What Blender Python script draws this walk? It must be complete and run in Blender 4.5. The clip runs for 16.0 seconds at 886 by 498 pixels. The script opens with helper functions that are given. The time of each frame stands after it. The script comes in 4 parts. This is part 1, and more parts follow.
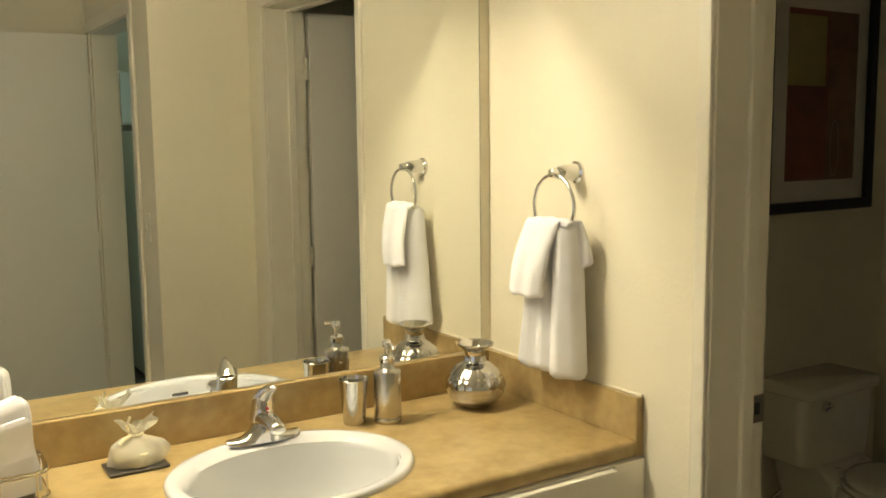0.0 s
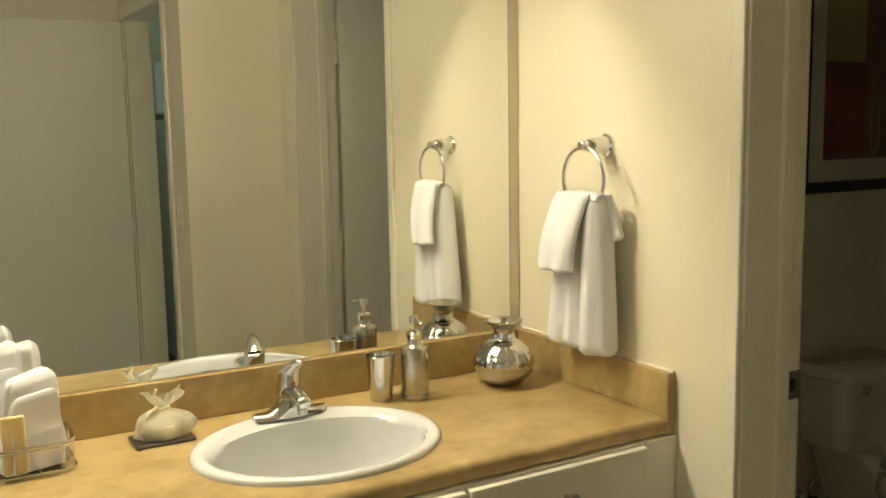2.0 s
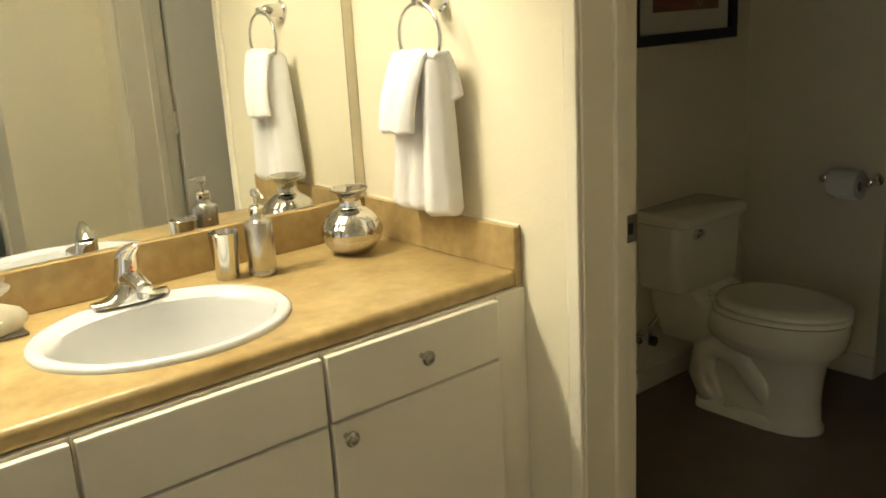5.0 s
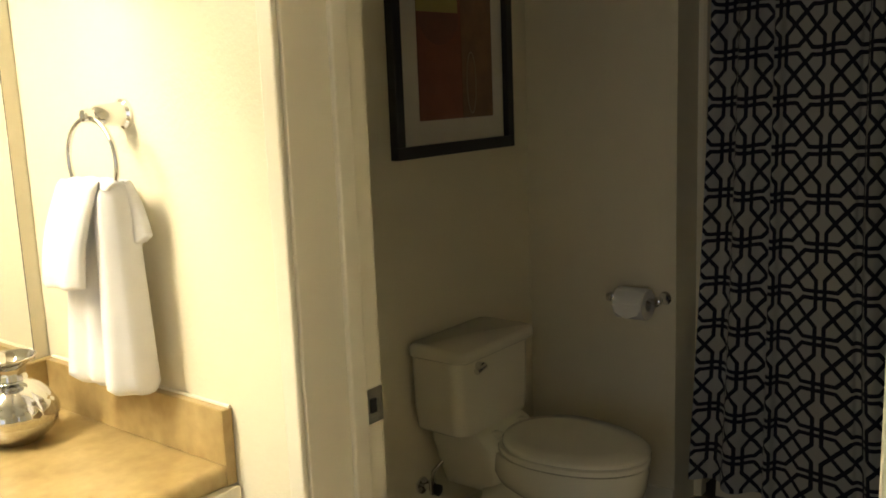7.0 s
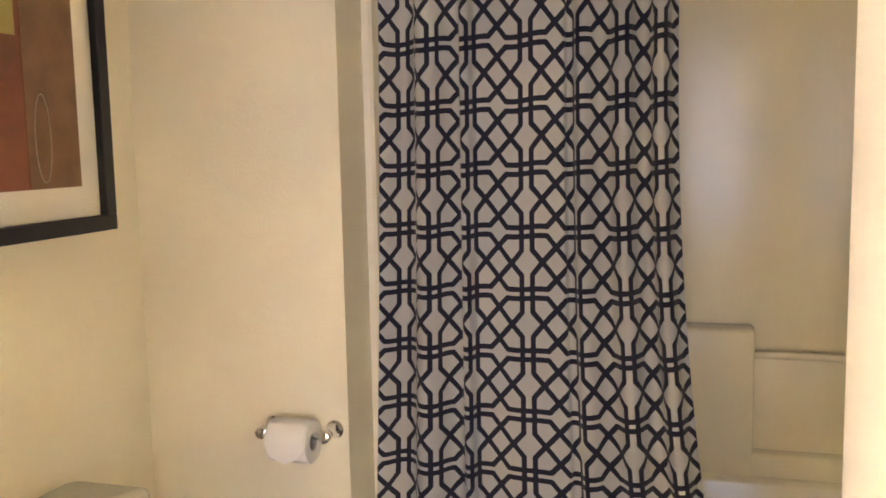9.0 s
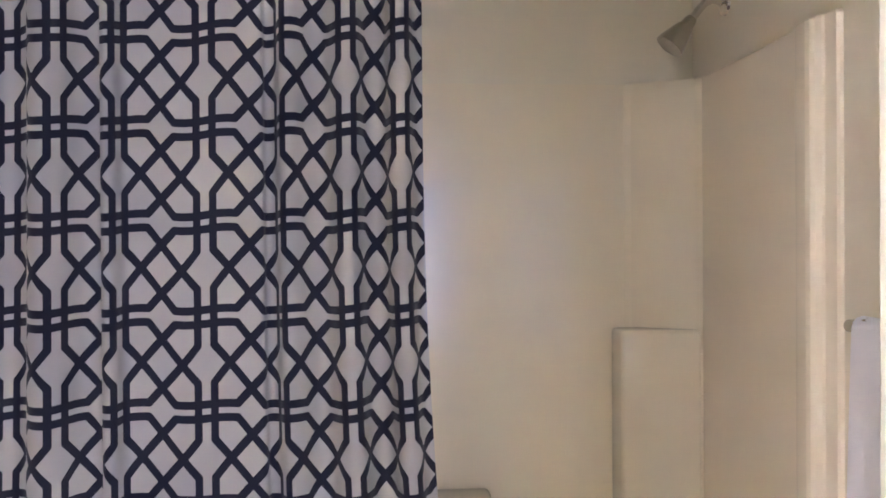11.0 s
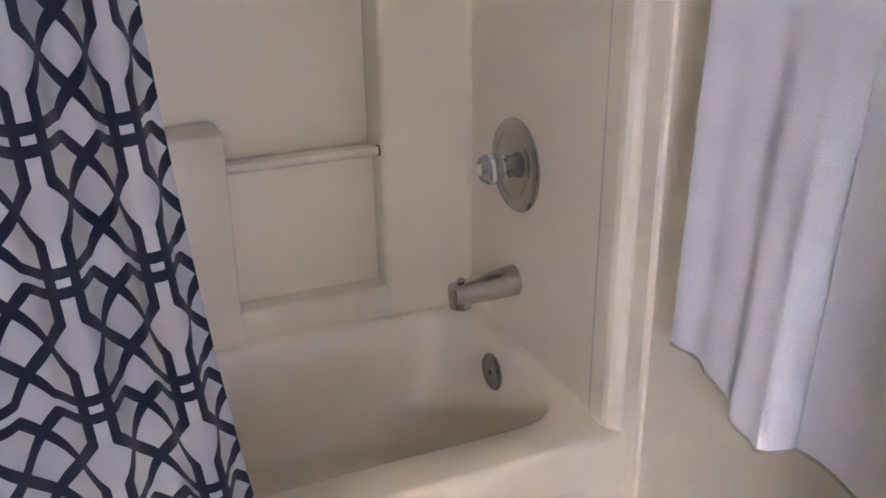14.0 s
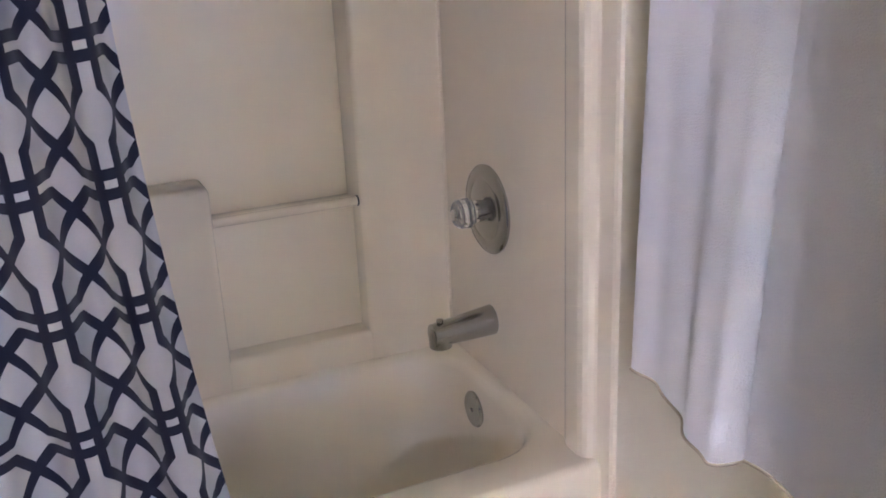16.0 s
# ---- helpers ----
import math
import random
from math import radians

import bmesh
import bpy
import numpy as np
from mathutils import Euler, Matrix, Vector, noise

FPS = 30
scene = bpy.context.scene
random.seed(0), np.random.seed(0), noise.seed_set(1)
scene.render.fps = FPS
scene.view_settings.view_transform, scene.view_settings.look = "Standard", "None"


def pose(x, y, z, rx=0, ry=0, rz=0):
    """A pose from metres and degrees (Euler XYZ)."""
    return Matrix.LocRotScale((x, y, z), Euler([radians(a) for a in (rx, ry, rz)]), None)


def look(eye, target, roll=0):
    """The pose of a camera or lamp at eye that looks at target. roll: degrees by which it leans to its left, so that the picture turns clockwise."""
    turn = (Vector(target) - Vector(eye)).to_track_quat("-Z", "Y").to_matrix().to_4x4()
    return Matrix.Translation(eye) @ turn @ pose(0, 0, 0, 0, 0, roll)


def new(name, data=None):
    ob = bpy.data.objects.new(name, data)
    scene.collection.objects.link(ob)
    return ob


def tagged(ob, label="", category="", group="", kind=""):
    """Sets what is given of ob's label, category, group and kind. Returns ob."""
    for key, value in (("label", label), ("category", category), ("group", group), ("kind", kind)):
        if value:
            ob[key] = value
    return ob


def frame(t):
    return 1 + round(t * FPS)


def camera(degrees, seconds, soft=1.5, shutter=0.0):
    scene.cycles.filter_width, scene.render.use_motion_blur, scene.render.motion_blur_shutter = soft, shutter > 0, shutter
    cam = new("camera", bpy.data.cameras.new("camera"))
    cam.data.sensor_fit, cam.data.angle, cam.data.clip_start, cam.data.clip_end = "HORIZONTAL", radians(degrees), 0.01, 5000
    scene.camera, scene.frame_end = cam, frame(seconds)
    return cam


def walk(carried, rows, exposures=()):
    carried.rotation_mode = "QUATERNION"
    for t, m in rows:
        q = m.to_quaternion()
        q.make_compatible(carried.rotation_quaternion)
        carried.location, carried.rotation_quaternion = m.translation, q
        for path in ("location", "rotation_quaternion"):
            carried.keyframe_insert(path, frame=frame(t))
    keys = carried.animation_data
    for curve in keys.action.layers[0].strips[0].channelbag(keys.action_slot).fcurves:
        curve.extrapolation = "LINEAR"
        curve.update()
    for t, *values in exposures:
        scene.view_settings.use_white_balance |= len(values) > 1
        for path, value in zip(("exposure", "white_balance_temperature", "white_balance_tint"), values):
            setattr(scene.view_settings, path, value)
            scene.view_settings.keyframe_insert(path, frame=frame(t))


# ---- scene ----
cam = camera(52.08, 16.0, soft=1.7)
# seconds, x, y, z, yaw, pitch, roll
ROWS = [
    (0.0, -1.0734, -0.8993, 1.5091, -32.573, -6.946, 0.655),
    (0.5, -1.0674, -0.8991, 1.5167, -30.434, -4.369, 1.774),
    (1.0, -1.0734, -0.9036, 1.5302, -31.501, -3.819, 0.927),
    (1.5, -1.0636, -0.8996, 1.5045, -30.773, -4.099, 0.850),
    (2.0, -1.0479, -0.8910, 1.4606, -30.375, -7.260, 1.005),
    (2.5, -1.0462, -0.8839, 1.4307, -31.092, -11.593, 0.674),
    (3.0, -1.0728, -0.9051, 1.4140, -32.041, -17.395, 1.416),
    (5.5, -0.9678, -0.8443, 1.4253, -41.683, -13.510, 2.736),
    (6.0, -0.8250, -0.7838, 1.4479, -42.500, -11.822, 2.342),
    (6.5, -0.6893, -0.7422, 1.4442, -44.309, -10.906, 2.033),
    (7.0, -0.5727, -0.6781, 1.4544, -52.058, -10.214, 2.187),
    (7.5, -0.4042, -0.5419, 1.4414, -60.133, -8.076, 1.803),
    (8.0, -0.2339, -0.4707, 1.4286, -67.440, -8.640, 2.196),
    (8.2, -0.1465, -0.4428, 1.4330, -67.969, -8.650, 1.960),
    (10.3, 0.5597, -0.1938, 1.4377, -88.355, -2.311, 0.751),
    (10.5, 0.6331, -0.1878, 1.4554, -89.887, -2.023, 0.623),
    (11.0, 0.7816, -0.1856, 1.4866, -94.185, -0.633, 0.461),
    (11.5, 0.8805, -0.1920, 1.4818, -98.488, 1.296, 0.385),
    (12.0, 1.0166, -0.1962, 1.4477, -106.070, -1.510, -0.176),
    (12.5, 1.1472, -0.1792, 1.4154, -112.589, -6.926, -0.111),
    (13.0, 1.2199, -0.1748, 1.3695, -113.040, -11.665, -0.042),
    (13.5, 1.2394, -0.1839, 1.3267, -113.362, -18.409, 0.549),
    (14.0, 1.2486, -0.1818, 1.3065, -113.543, -22.427, 0.632),
    (14.5, 1.2480, -0.1840, 1.2953, -113.711, -24.611, 1.278),
    (15.0, 1.2437, -0.1866, 1.2907, -114.240, -25.493, 1.498),
    (15.5, 1.2194, -0.1803, 1.3011, -113.903, -22.966, 1.662),
    (16.0, 1.1561, -0.1856, 1.3177, -114.406, -19.144, 2.496),
]
EXPOSURES = [(0.0, -0.3, 6500, 8), (1.0, -0.45, 6500, 6), (2.0, -0.42, 6500, 6), (3.0, -0.09, 6500, 6), (5.5, 0.1, 6400, 7), (6.5, 0.2, 6400, 8), (7.0, 0.5, 6400, 9), (7.5, 1.5, 7200, 13), (7.9, 2.32, 7000, 18), (8.2, 2.86, 6800, 21), (10.3, 3.82, 5400, 30), (11.5, 3.84, 4940, 34), (13.0, 3.68, 4720, 37), (16.0, 3.72, 4700, 37)]
walk(cam, [(t, pose(x, y, z, 90 + pitch, roll, yaw)) for t, x, y, z, yaw, pitch, roll in ROWS], EXPOSURES)

# ---------- world and light ----------
world = bpy.data.worlds.new("sky")
scene.world = world
world.use_nodes = True
bgn = world.node_tree.nodes["Background"]
bgn.inputs[0].default_value = (0.45, 0.55, 0.75, 1)
bgn.inputs[1].default_value = 0.08

LAMP_POWER = 190.0
FRONT_POWER = 23.5
DAY_POWER = 4.7
KITCHEN_POWER = 11.0


def area(name, m, sx, sy, watts, colour):
    la = bpy.data.lights.new(name, "AREA")
    la.shape, la.size, la.size_y, la.energy, la.color = "RECTANGLE", sx, sy, watts, colour
    ob = new(name, la)
    ob.matrix_world = m
    return ob


area("window_daylight", look((-2.62, -0.85, 1.35), (0.0, -0.85, 1.35)), 1.16, 1.36, DAY_POWER, (0.85, 0.90, 1.0))
# unseen teal fill lamp added inside the kitchen, whose walls have no window
area("kitchen_fill", look((1.9, -2.2, 1.5), (0.3, -2.4, 1.1)), 1.0, 1.2, KITCHEN_POWER, (0.55, 0.85, 0.95))

# ---------- materials ----------


def mat(name, colour, rough=0.5, metal=0.0, bump=0.0, bscale=200.0, var=0.06, vscale=6.0, coat=0.0, detail=3.0, bdist=0.002):
    m = bpy.data.materials.new(name)
    m.use_nodes = True
    nt = m.node_tree
    b = nt.nodes["Principled BSDF"]
    b.inputs["Roughness"].default_value, b.inputs["Metallic"].default_value = rough, metal
    b.inputs["Coat Weight"].default_value = coat
    tc = nt.nodes.new("ShaderNodeTexCoord")
    n1 = nt.nodes.new("ShaderNodeTexNoise")
    n1.inputs["Scale"].default_value, n1.inputs["Detail"].default_value = vscale, 5.0
    ramp = nt.nodes.new("ShaderNodeMixRGB")
    ramp.inputs[1].default_value = (*[max(c * (1 - var), 0) for c in colour], 1)
    ramp.inputs[2].default_value = (*[min(c * (1 + var), 1) for c in colour], 1)
    nt.links.new(tc.outputs["Object"], n1.inputs["Vector"])
    nt.links.new(n1.outputs["Fac"], ramp.inputs[0])
    nt.links.new(ramp.outputs[0], b.inputs["Base Color"])
    rr = nt.nodes.new("ShaderNodeMapRange")
    rr.inputs[3].default_value, rr.inputs[4].default_value = max(rough * 0.85, 0.02), min(rough * 1.15, 1)
    nt.links.new(n1.outputs["Fac"], rr.inputs[0])
    nt.links.new(rr.outputs[0], b.inputs["Roughness"])
    if bump > 0:
        n2 = nt.nodes.new("ShaderNodeTexNoise")
        n2.inputs["Scale"].default_value, n2.inputs["Detail"].default_value = bscale, detail
        bp = nt.nodes.new("ShaderNodeBump")
        bp.inputs["Strength"].default_value, bp.inputs["Distance"].default_value = bump, bdist
        nt.links.new(tc.outputs["Object"], n2.inputs["Vector"])
        nt.links.new(n2.outputs["Fac"], bp.inputs["Height"])
        nt.links.new(bp.outputs[0], b.inputs["Normal"])
    return m


M_WALL = mat("wall_paint", (0.80, 0.735, 0.56), 0.45, bump=0.24, bscale=95, var=0.03, vscale=2.5, bdist=0.003, detail=2)
M_CEIL = mat("ceiling_paint", (0.78, 0.73, 0.58), 0.8, bump=0.4, bscale=60, var=0.03)
M_TRIM = mat("trim_paint", (0.80, 0.745, 0.60), 0.35, bump=0.02, bscale=150, var=0.03, vscale=4)
M_DOOR = mat("door_paint", (0.80, 0.76, 0.65), 0.4, bump=0.03, bscale=120, var=0.03, vscale=3)
M_CAB = mat("cabinet_paint", (0.84, 0.79, 0.67), 0.35, bump=0.05, bscale=40, var=0.025, vscale=5)
M_FLOOR = mat("floor_vinyl", (0.17, 0.13, 0.09), 0.45, bump=0.1, bscale=40, var=0.35, vscale=9)
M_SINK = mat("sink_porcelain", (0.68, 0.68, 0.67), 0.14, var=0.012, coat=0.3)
M_PORC = mat("white_porcelain", (0.82, 0.78, 0.64), 0.12, var=0.015, coat=0.3)
M_ACRYL = mat("acrylic", (0.87, 0.78, 0.58), 0.2, bump=0.02, bscale=12, var=0.015, vscale=3)
M_CHROME = mat("chrome", (0.75, 0.74, 0.72), 0.05, 1.0, var=0.03)
M_NICKEL = mat("brushed_steel", (0.52, 0.50, 0.46), 0.26, 1.0, bump=0.05, bscale=300, var=0.06)
# chrome of the tub fittings, the dim room's darker reflections put into its colour
M_CHROME_DIM = mat("chrome_dim_reflection", (0.46, 0.45, 0.42), 0.20, 1.0, var=0.05)
M_TOWEL = mat("towel_cotton", (0.84, 0.83, 0.84), 0.95, bump=0.6, bscale=650, var=0.05, vscale=25, bdist=0.002, detail=3)
M_TERRY = mat("bath_terry", (0.87, 0.86, 0.87), 0.97, bump=0.5, bscale=420, var=0.05, vscale=14, bdist=0.003, detail=4)
M_FRAME = mat("black_frame", (0.010, 0.009, 0.009), 0.5, var=0.2)
M_MAT = mat("mat_board", (0.72, 0.68, 0.60), 0.8, var=0.02)
# near-black: painted shade of hollows, and the mirror's dark edge
M_DARK = mat("hollow_shade_and_edge", (0.02, 0.018, 0.015), 0.7)
M_BLACK = mat("black_plastic", (0.02, 0.02, 0.02), 0.4)
M_PAPER = mat("tissue", (0.80, 0.78, 0.74), 0.95, bump=0.3, bscale=150, var=0.03)
M_MIRROR = mat("mirror_silver", (0.86, 0.87, 0.84), 0.0, 1.0, var=0.0)
for lk in list(M_MIRROR.node_tree.links):
    if lk.to_socket.name == "Roughness":
        M_MIRROR.node_tree.links.remove(lk)
M_MIRROR.node_tree.nodes["Principled BSDF"].inputs["Roughness"].default_value = 0.0


def emitter(name, colour, strength):
    m = bpy.data.materials.new(name)
    m.use_nodes = True
    b = m.node_tree.nodes["Principled BSDF"]
    b.inputs["Base Color"].default_value = (0.8, 0.8, 0.8, 1)
    b.inputs["Emission Color"].default_value = (*colour, 1)
    b.inputs["Emission Strength"].default_value = strength
    return m


M_GLOW = emitter("lamp_diffuser", (1.0, 0.90, 0.69), LAMP_POWER)
M_GLOW_FRONT = emitter("lamp_cover", (1.0, 0.90, 0.69), FRONT_POWER)


def laminate():
    m = mat("tan_laminate", (0.45, 0.29, 0.13), 0.28, var=0.0)
    nt = m.node_tree
    b = nt.nodes["Principled BSDF"]
    tc = nt.nodes["Texture Coordinate"]
    a = nt.nodes.new("ShaderNodeTexNoise")
    a.inputs["Scale"].default_value, a.inputs["Detail"].default_value, a.inputs["Roughness"].default_value = 11.0, 2.0, 0.5
    c = nt.nodes.new("ShaderNodeTexNoise")
    c.inputs["Scale"].default_value, c.inputs["Detail"].default_value = 42.0, 4.0
    mx = nt.nodes.new("ShaderNodeMath")
    mx.operation = "MULTIPLY_ADD"
    mx.inputs[1].default_value, mx.inputs[2].default_value = 0.6, -0.12
    ad = nt.nodes.new("ShaderNodeMath")
    ad.operation = "ADD"
    r = nt.nodes.new("ShaderNodeValToRGB")
    r.color_ramp.elements[0].position, r.color_ramp.elements[0].color = 0.40, (0.335, 0.228, 0.088, 1)
    r.color_ramp.elements[1].position, r.color_ramp.elements[1].color = 0.92, (0.49, 0.365, 0.165, 1)
    nt.links.new(tc.outputs["Object"], a.inputs["Vector"])
    nt.links.new(tc.outputs["Object"], c.inputs["Vector"])
    nt.links.new(c.outputs["Fac"], mx.inputs[0])
    nt.links.new(a.outputs["Fac"], ad.inputs[0])
    nt.links.new(mx.outputs[0], ad.inputs[1])
    nt.links.new(ad.outputs[0], r.inputs[0])
    nt.links.new(r.outputs[0], b.inputs["Base Color"])
    for lk in list(b.inputs["Roughness"].links):
        nt.links.remove(lk)
    return m


M_LAM = laminate()

# ---------- mesh helpers ----------


def part(name, bm, material, parent=None, label="", smooth=False, angle=40):
    bmesh.ops.recalc_face_normals(bm, faces=bm.faces)
    me = bpy.data.meshes.new(name)
    bm.to_mesh(me)
    bm.free()
    mats = material if isinstance(material, (list, tuple)) else [material]
    for m in mats:
        me.materials.append(m)
    if smooth:
        me.polygons.foreach_set("use_smooth", [True] * len(me.polygons))
        me.set_sharp_from_angle(angle=radians(angle))
    ob = new(name, me)
    if parent is not None:
        ob.parent = parent
        inv = Matrix.Identity(4)
        p = parent
        while p is not None:
            inv = Matrix.Translation(-p.location) @ inv
            p = p.parent if p.parent is not None and p.type == "EMPTY" else None
        ob.matrix_parent_inverse = inv if parent.type == "EMPTY" else Matrix.Identity(4)
    if label:
        tagged(ob, label)
    return ob


def thing(name, at, label, category, group="", kind=""):
    e = new(name)
    e.empty_display_size = 0.05
    e.location = at
    return tagged(e, label, category, group, kind)


def solo(name, bm, material, label, category, group="", kind="", smooth=False):
    return tagged(part(name, bm, material, None, "", smooth), label, category, group, kind)


def box(x0, x1, y0, y1, z0, z1, bev=0.0, seg=2, bm=None):
    own = bm is None
    b2 = bmesh.new()
    vs = [b2.verts.new((x, y, z)) for z in (z0, z1) for y in (y0, y1) for x in (x0, x1)]
    for f in ((0, 1, 3, 2), (4, 6, 7, 5), (0, 4, 5, 1), (2, 3, 7, 6), (0, 2, 6, 4), (1, 5, 7, 3)):
        b2.faces.new([vs[i] for i in f])
    bmesh.ops.recalc_face_normals(b2, faces=b2.faces)
    if bev > 0:
        bmesh.ops.bevel(b2, geom=list(b2.edges), offset=bev, segments=seg, profile=0.5, affect="EDGES")
    if own:
        return b2
    join(bm, b2)
    return bm


def join(bm, other):
    me = bpy.data.meshes.new("tmp")
    other.to_mesh(me)
    other.free()
    bm.from_mesh(me)
    bpy.data.meshes.remove(me)
    return bm


def loft(rings, close=True, cap=True, loop=False):
    """A skin over rings of equal point count."""
    bm = bmesh.new()
    vr = [[bm.verts.new(p) for p in r] for r in rings]
    n = len(rings[0])
    for a, b in zip(vr, vr[1:] + ([vr[0]] if loop else [])):
        for i in range(n if close else n - 1):
            j = (i + 1) % n
            bm.faces.new((a[i], a[j], b[j], b[i]))
    if cap and close and not loop:
        bm.faces.new(list(reversed(vr[0])))
        bm.faces.new(vr[-1])
    return bm


def lathe(profile, at=(0, 0, 0), n=32, axis="z", cap=True):
    """profile: (radius, height) from one end to the other."""
    rings = []
    for r, h in profile:
        ring = []
        for i in range(n):
            a = 2 * math.pi * i / n
            c, s = max(r, 1e-4) * math.cos(a), max(r, 1e-4) * math.sin(a)
            v = {"z": (c, s, h), "x": (h, c, s), "y": (s, h, c)}[axis]
            ring.append((v[0] + at[0], v[1] + at[1], v[2] + at[2]))
        rings.append(ring)
    return loft(rings, cap=cap)


def tube(path, r, n=10, closed=False):
    """A round bar along a path; r may be one radius or one for each point."""
    pts = [Vector(p) for p in path]
    k = len(pts)
    rad = r if isinstance(r, (list, tuple)) else [r] * k
    rings, side = [], None
    for i, p in enumerate(pts):
        d = (pts[(i + 1) % k] - pts[i - 1]) if closed else (pts[min(i + 1, k - 1)] - pts[max(i - 1, 0)])
        d.normalize()
        if side is None:
            side = d.orthogonal().normalized()
        side = (side - d * side.dot(d)).normalized()
        up = d.cross(side)
        rings.append([p + (side * math.cos(2 * math.pi * j / n) + up * math.sin(2 * math.pi * j / n)) * rad[i] for j in range(n)])
    return loft(rings, loop=closed)


def rrect(cx, cy, hx, hy, r, z, n=6):
    """A ring of a rounded rectangle at height z."""
    out = []
    for qx, qy, a0 in ((1, 1, 0), (-1, 1, 90), (-1, -1, 180), (1, -1, 270)):
        for i in range(n + 1):
            a = radians(a0 + 90 * i / n)
            out.append((cx + qx * (hx - r) + r * math.cos(a), cy + qy * (hy - r) + r * math.sin(a), z))
    return out


def ell(cx, cy, rx, ry, z, n=48):
    return [(cx + rx * math.cos(2 * math.pi * i / n), cy + ry * math.sin(2 * math.pi * i / n), z) for i in range(n)]


# ---------- plan ----------
WN = 1.066      # mirror and toilet wall, room side
X1 = 0.327      # side wall of the vanity, vanity side
XD = 0.492      # the same wall, toilet side
X2 = 2.137      # wall with the paper holder
YP = -0.971     # plumbing wall
XB = 3.027      # back of the tub surround
YN = 0.445      # far end of the tub surround
YT = 0.510      # stub wall at that end, tub side
XW = -2.60      # window wall
YS = -1.85      # wall behind the camera
DL, DR = 0.310, -0.493   # jambs of the toilet door
HC = 2.44
HX = -0.085     # hall wall
DH = 2.035


def wall(name, label, *b):
    return solo(name, box(*b), M_WALL, label, "wall", kind="structure")


wall("wall_north", "cream painted textured wall behind mirror and toilet", XW - 0.12, 3.18, WN, WN + 0.12, 0, HC)
wall("wall_tub_end", "cream painted stub wall beside the tub", X2, XB + 0.145, YT, WN, 0, HC)
wall("wall_tub_back", "cream painted wall above the tub surround", XB + 0.025, XB + 0.145, YP - 0.12, YT, 0, HC)
wall("wall_south", "cream painted wall behind the bath towels", XD, XB + 0.025, YP - 0.145, YP - 0.025, 0, HC)
wall("wall_vanity_side", "cream painted textured side wall with towel ring", X1, XD, DL + 0.018, WN, 0, HC)
wall("wall_over_door", "cream painted wall above the toilet door", X1, XD, DR - 0.018, DL + 0.018, DH + 0.018, HC)
wall("wall_door_south", "cream painted wall beside the toilet door", X1, XD, -0.68, DR - 0.018, 0, HC)
wall("wall_jog", "cream painted wall facing the vanity", HX, XD, -0.80, -0.68, 0, HC)
wall("wall_hall_a", "cream painted wall beside the hall door", HX, HX + 0.12, -0.96, -0.80, 0, HC)
wall("wall_hall_b", "cream painted wall past the hall door", HX, HX + 0.12, YS, -1.72, 0, HC)
wall("wall_hall_top", "cream painted wall above the hall door", HX, HX + 0.12, -1.72, -0.96, DH + 0.018, HC)
wall("wall_behind", "cream painted wall behind the open hall door", XW - 0.12, HX + 0.12, YS - 0.12, YS, 0, HC)
# window wall with an opening
wb = bmesh.new()
for q in ((YS, -1.45, 0, HC), (-0.25, WN, 0, HC), (-1.45, -0.25, 0, 0.65), (-1.45, -0.25, 2.05, HC)):
    box(XW - 0.12, XW, *q, bm=wb)
solo("wall_west", wb, M_WALL, "cream painted wall with a window opening", "wall", kind="structure")
# kitchen beyond the hall door
wall("wall_kitchen_south", "painted kitchen wall behind the appliances", HX, 2.2, -3.50, -3.38, 0, HC)
wall("wall_kitchen_west", "painted kitchen wall", HX, HX + 0.12, -3.38, YS - 0.12, 0, HC)
wall("wall_kitchen_east", "painted kitchen wall", 2.2, 2.32, -3.50, YP - 0.145, 0, HC)
solo("floor", box(XW - 0.12, 3.18, -3.5, WN + 0.12, -0.06, 0), M_FLOOR, "dark brown vinyl floor", "floor", kind="structure")
solo("ceiling", box(XW - 0.12, 3.18, -3.5, WN + 0.12, HC, HC + 0.08), M_CEIL, "cream painted ceiling", "ceiling", kind="structure")

# ---------- doors, jambs, casings ----------


def trim(name, label, b, bev=0.004, material=None):
    return solo(name, box(*b, bev=bev), material or M_TRIM, label, "trim", kind="structure")


CW = 0.057
# toilet door frame
fr = thing("door_frame", (XD, DL, 0), "cream painted wooden door frame with stop and strike plate", "door frame", kind="structure")
part("jamb", box(X1, XD, DL, DL + 0.018, 0, DH, 0.002), M_TRIM, fr)
part("jamb", box(X1, XD, DR - 0.018, DR, 0, DH, 0.002), M_TRIM, fr)
part("head_jamb", box(X1, XD, DR - 0.018, DL + 0.018, DH, DH + 0.018, 0.002), M_TRIM, fr)
part("door_stop", box(XD - 0.075, XD - 0.040, DL - 0.011, DL, 0, DH - 0.011, 0.003), M_TRIM, fr)
part("door_stop", box(XD - 0.075, XD - 0.040, DR, DR + 0.011, 0, DH - 0.011, 0.003), M_TRIM, fr)
part("door_stop", box(XD - 0.075, XD - 0.040, DR, DL, DH - 0.011, DH, 0.003), M_TRIM, fr)
for xa, xb in ((X1 - 0.012, X1), (XD, XD + 0.012)):
    part("casing", box(xa, xb, DL + 0.005, DL + 0.005 + (0.034 if xa < X1 else CW), 0, DH + 0.005, 0.004), M_TRIM, fr)
    part("casing", box(xa, xb, DR - 0.005 - CW, DR - 0.005, 0, DH + 0.005, 0.004), M_TRIM, fr)
    part("head_casing", box(xa, xb, DR - 0.005 - CW, DL + 0.005 + (0.034 if xa < X1 else CW), DH + 0.005, DH + 0.005 + CW, 0.004), M_TRIM, fr)
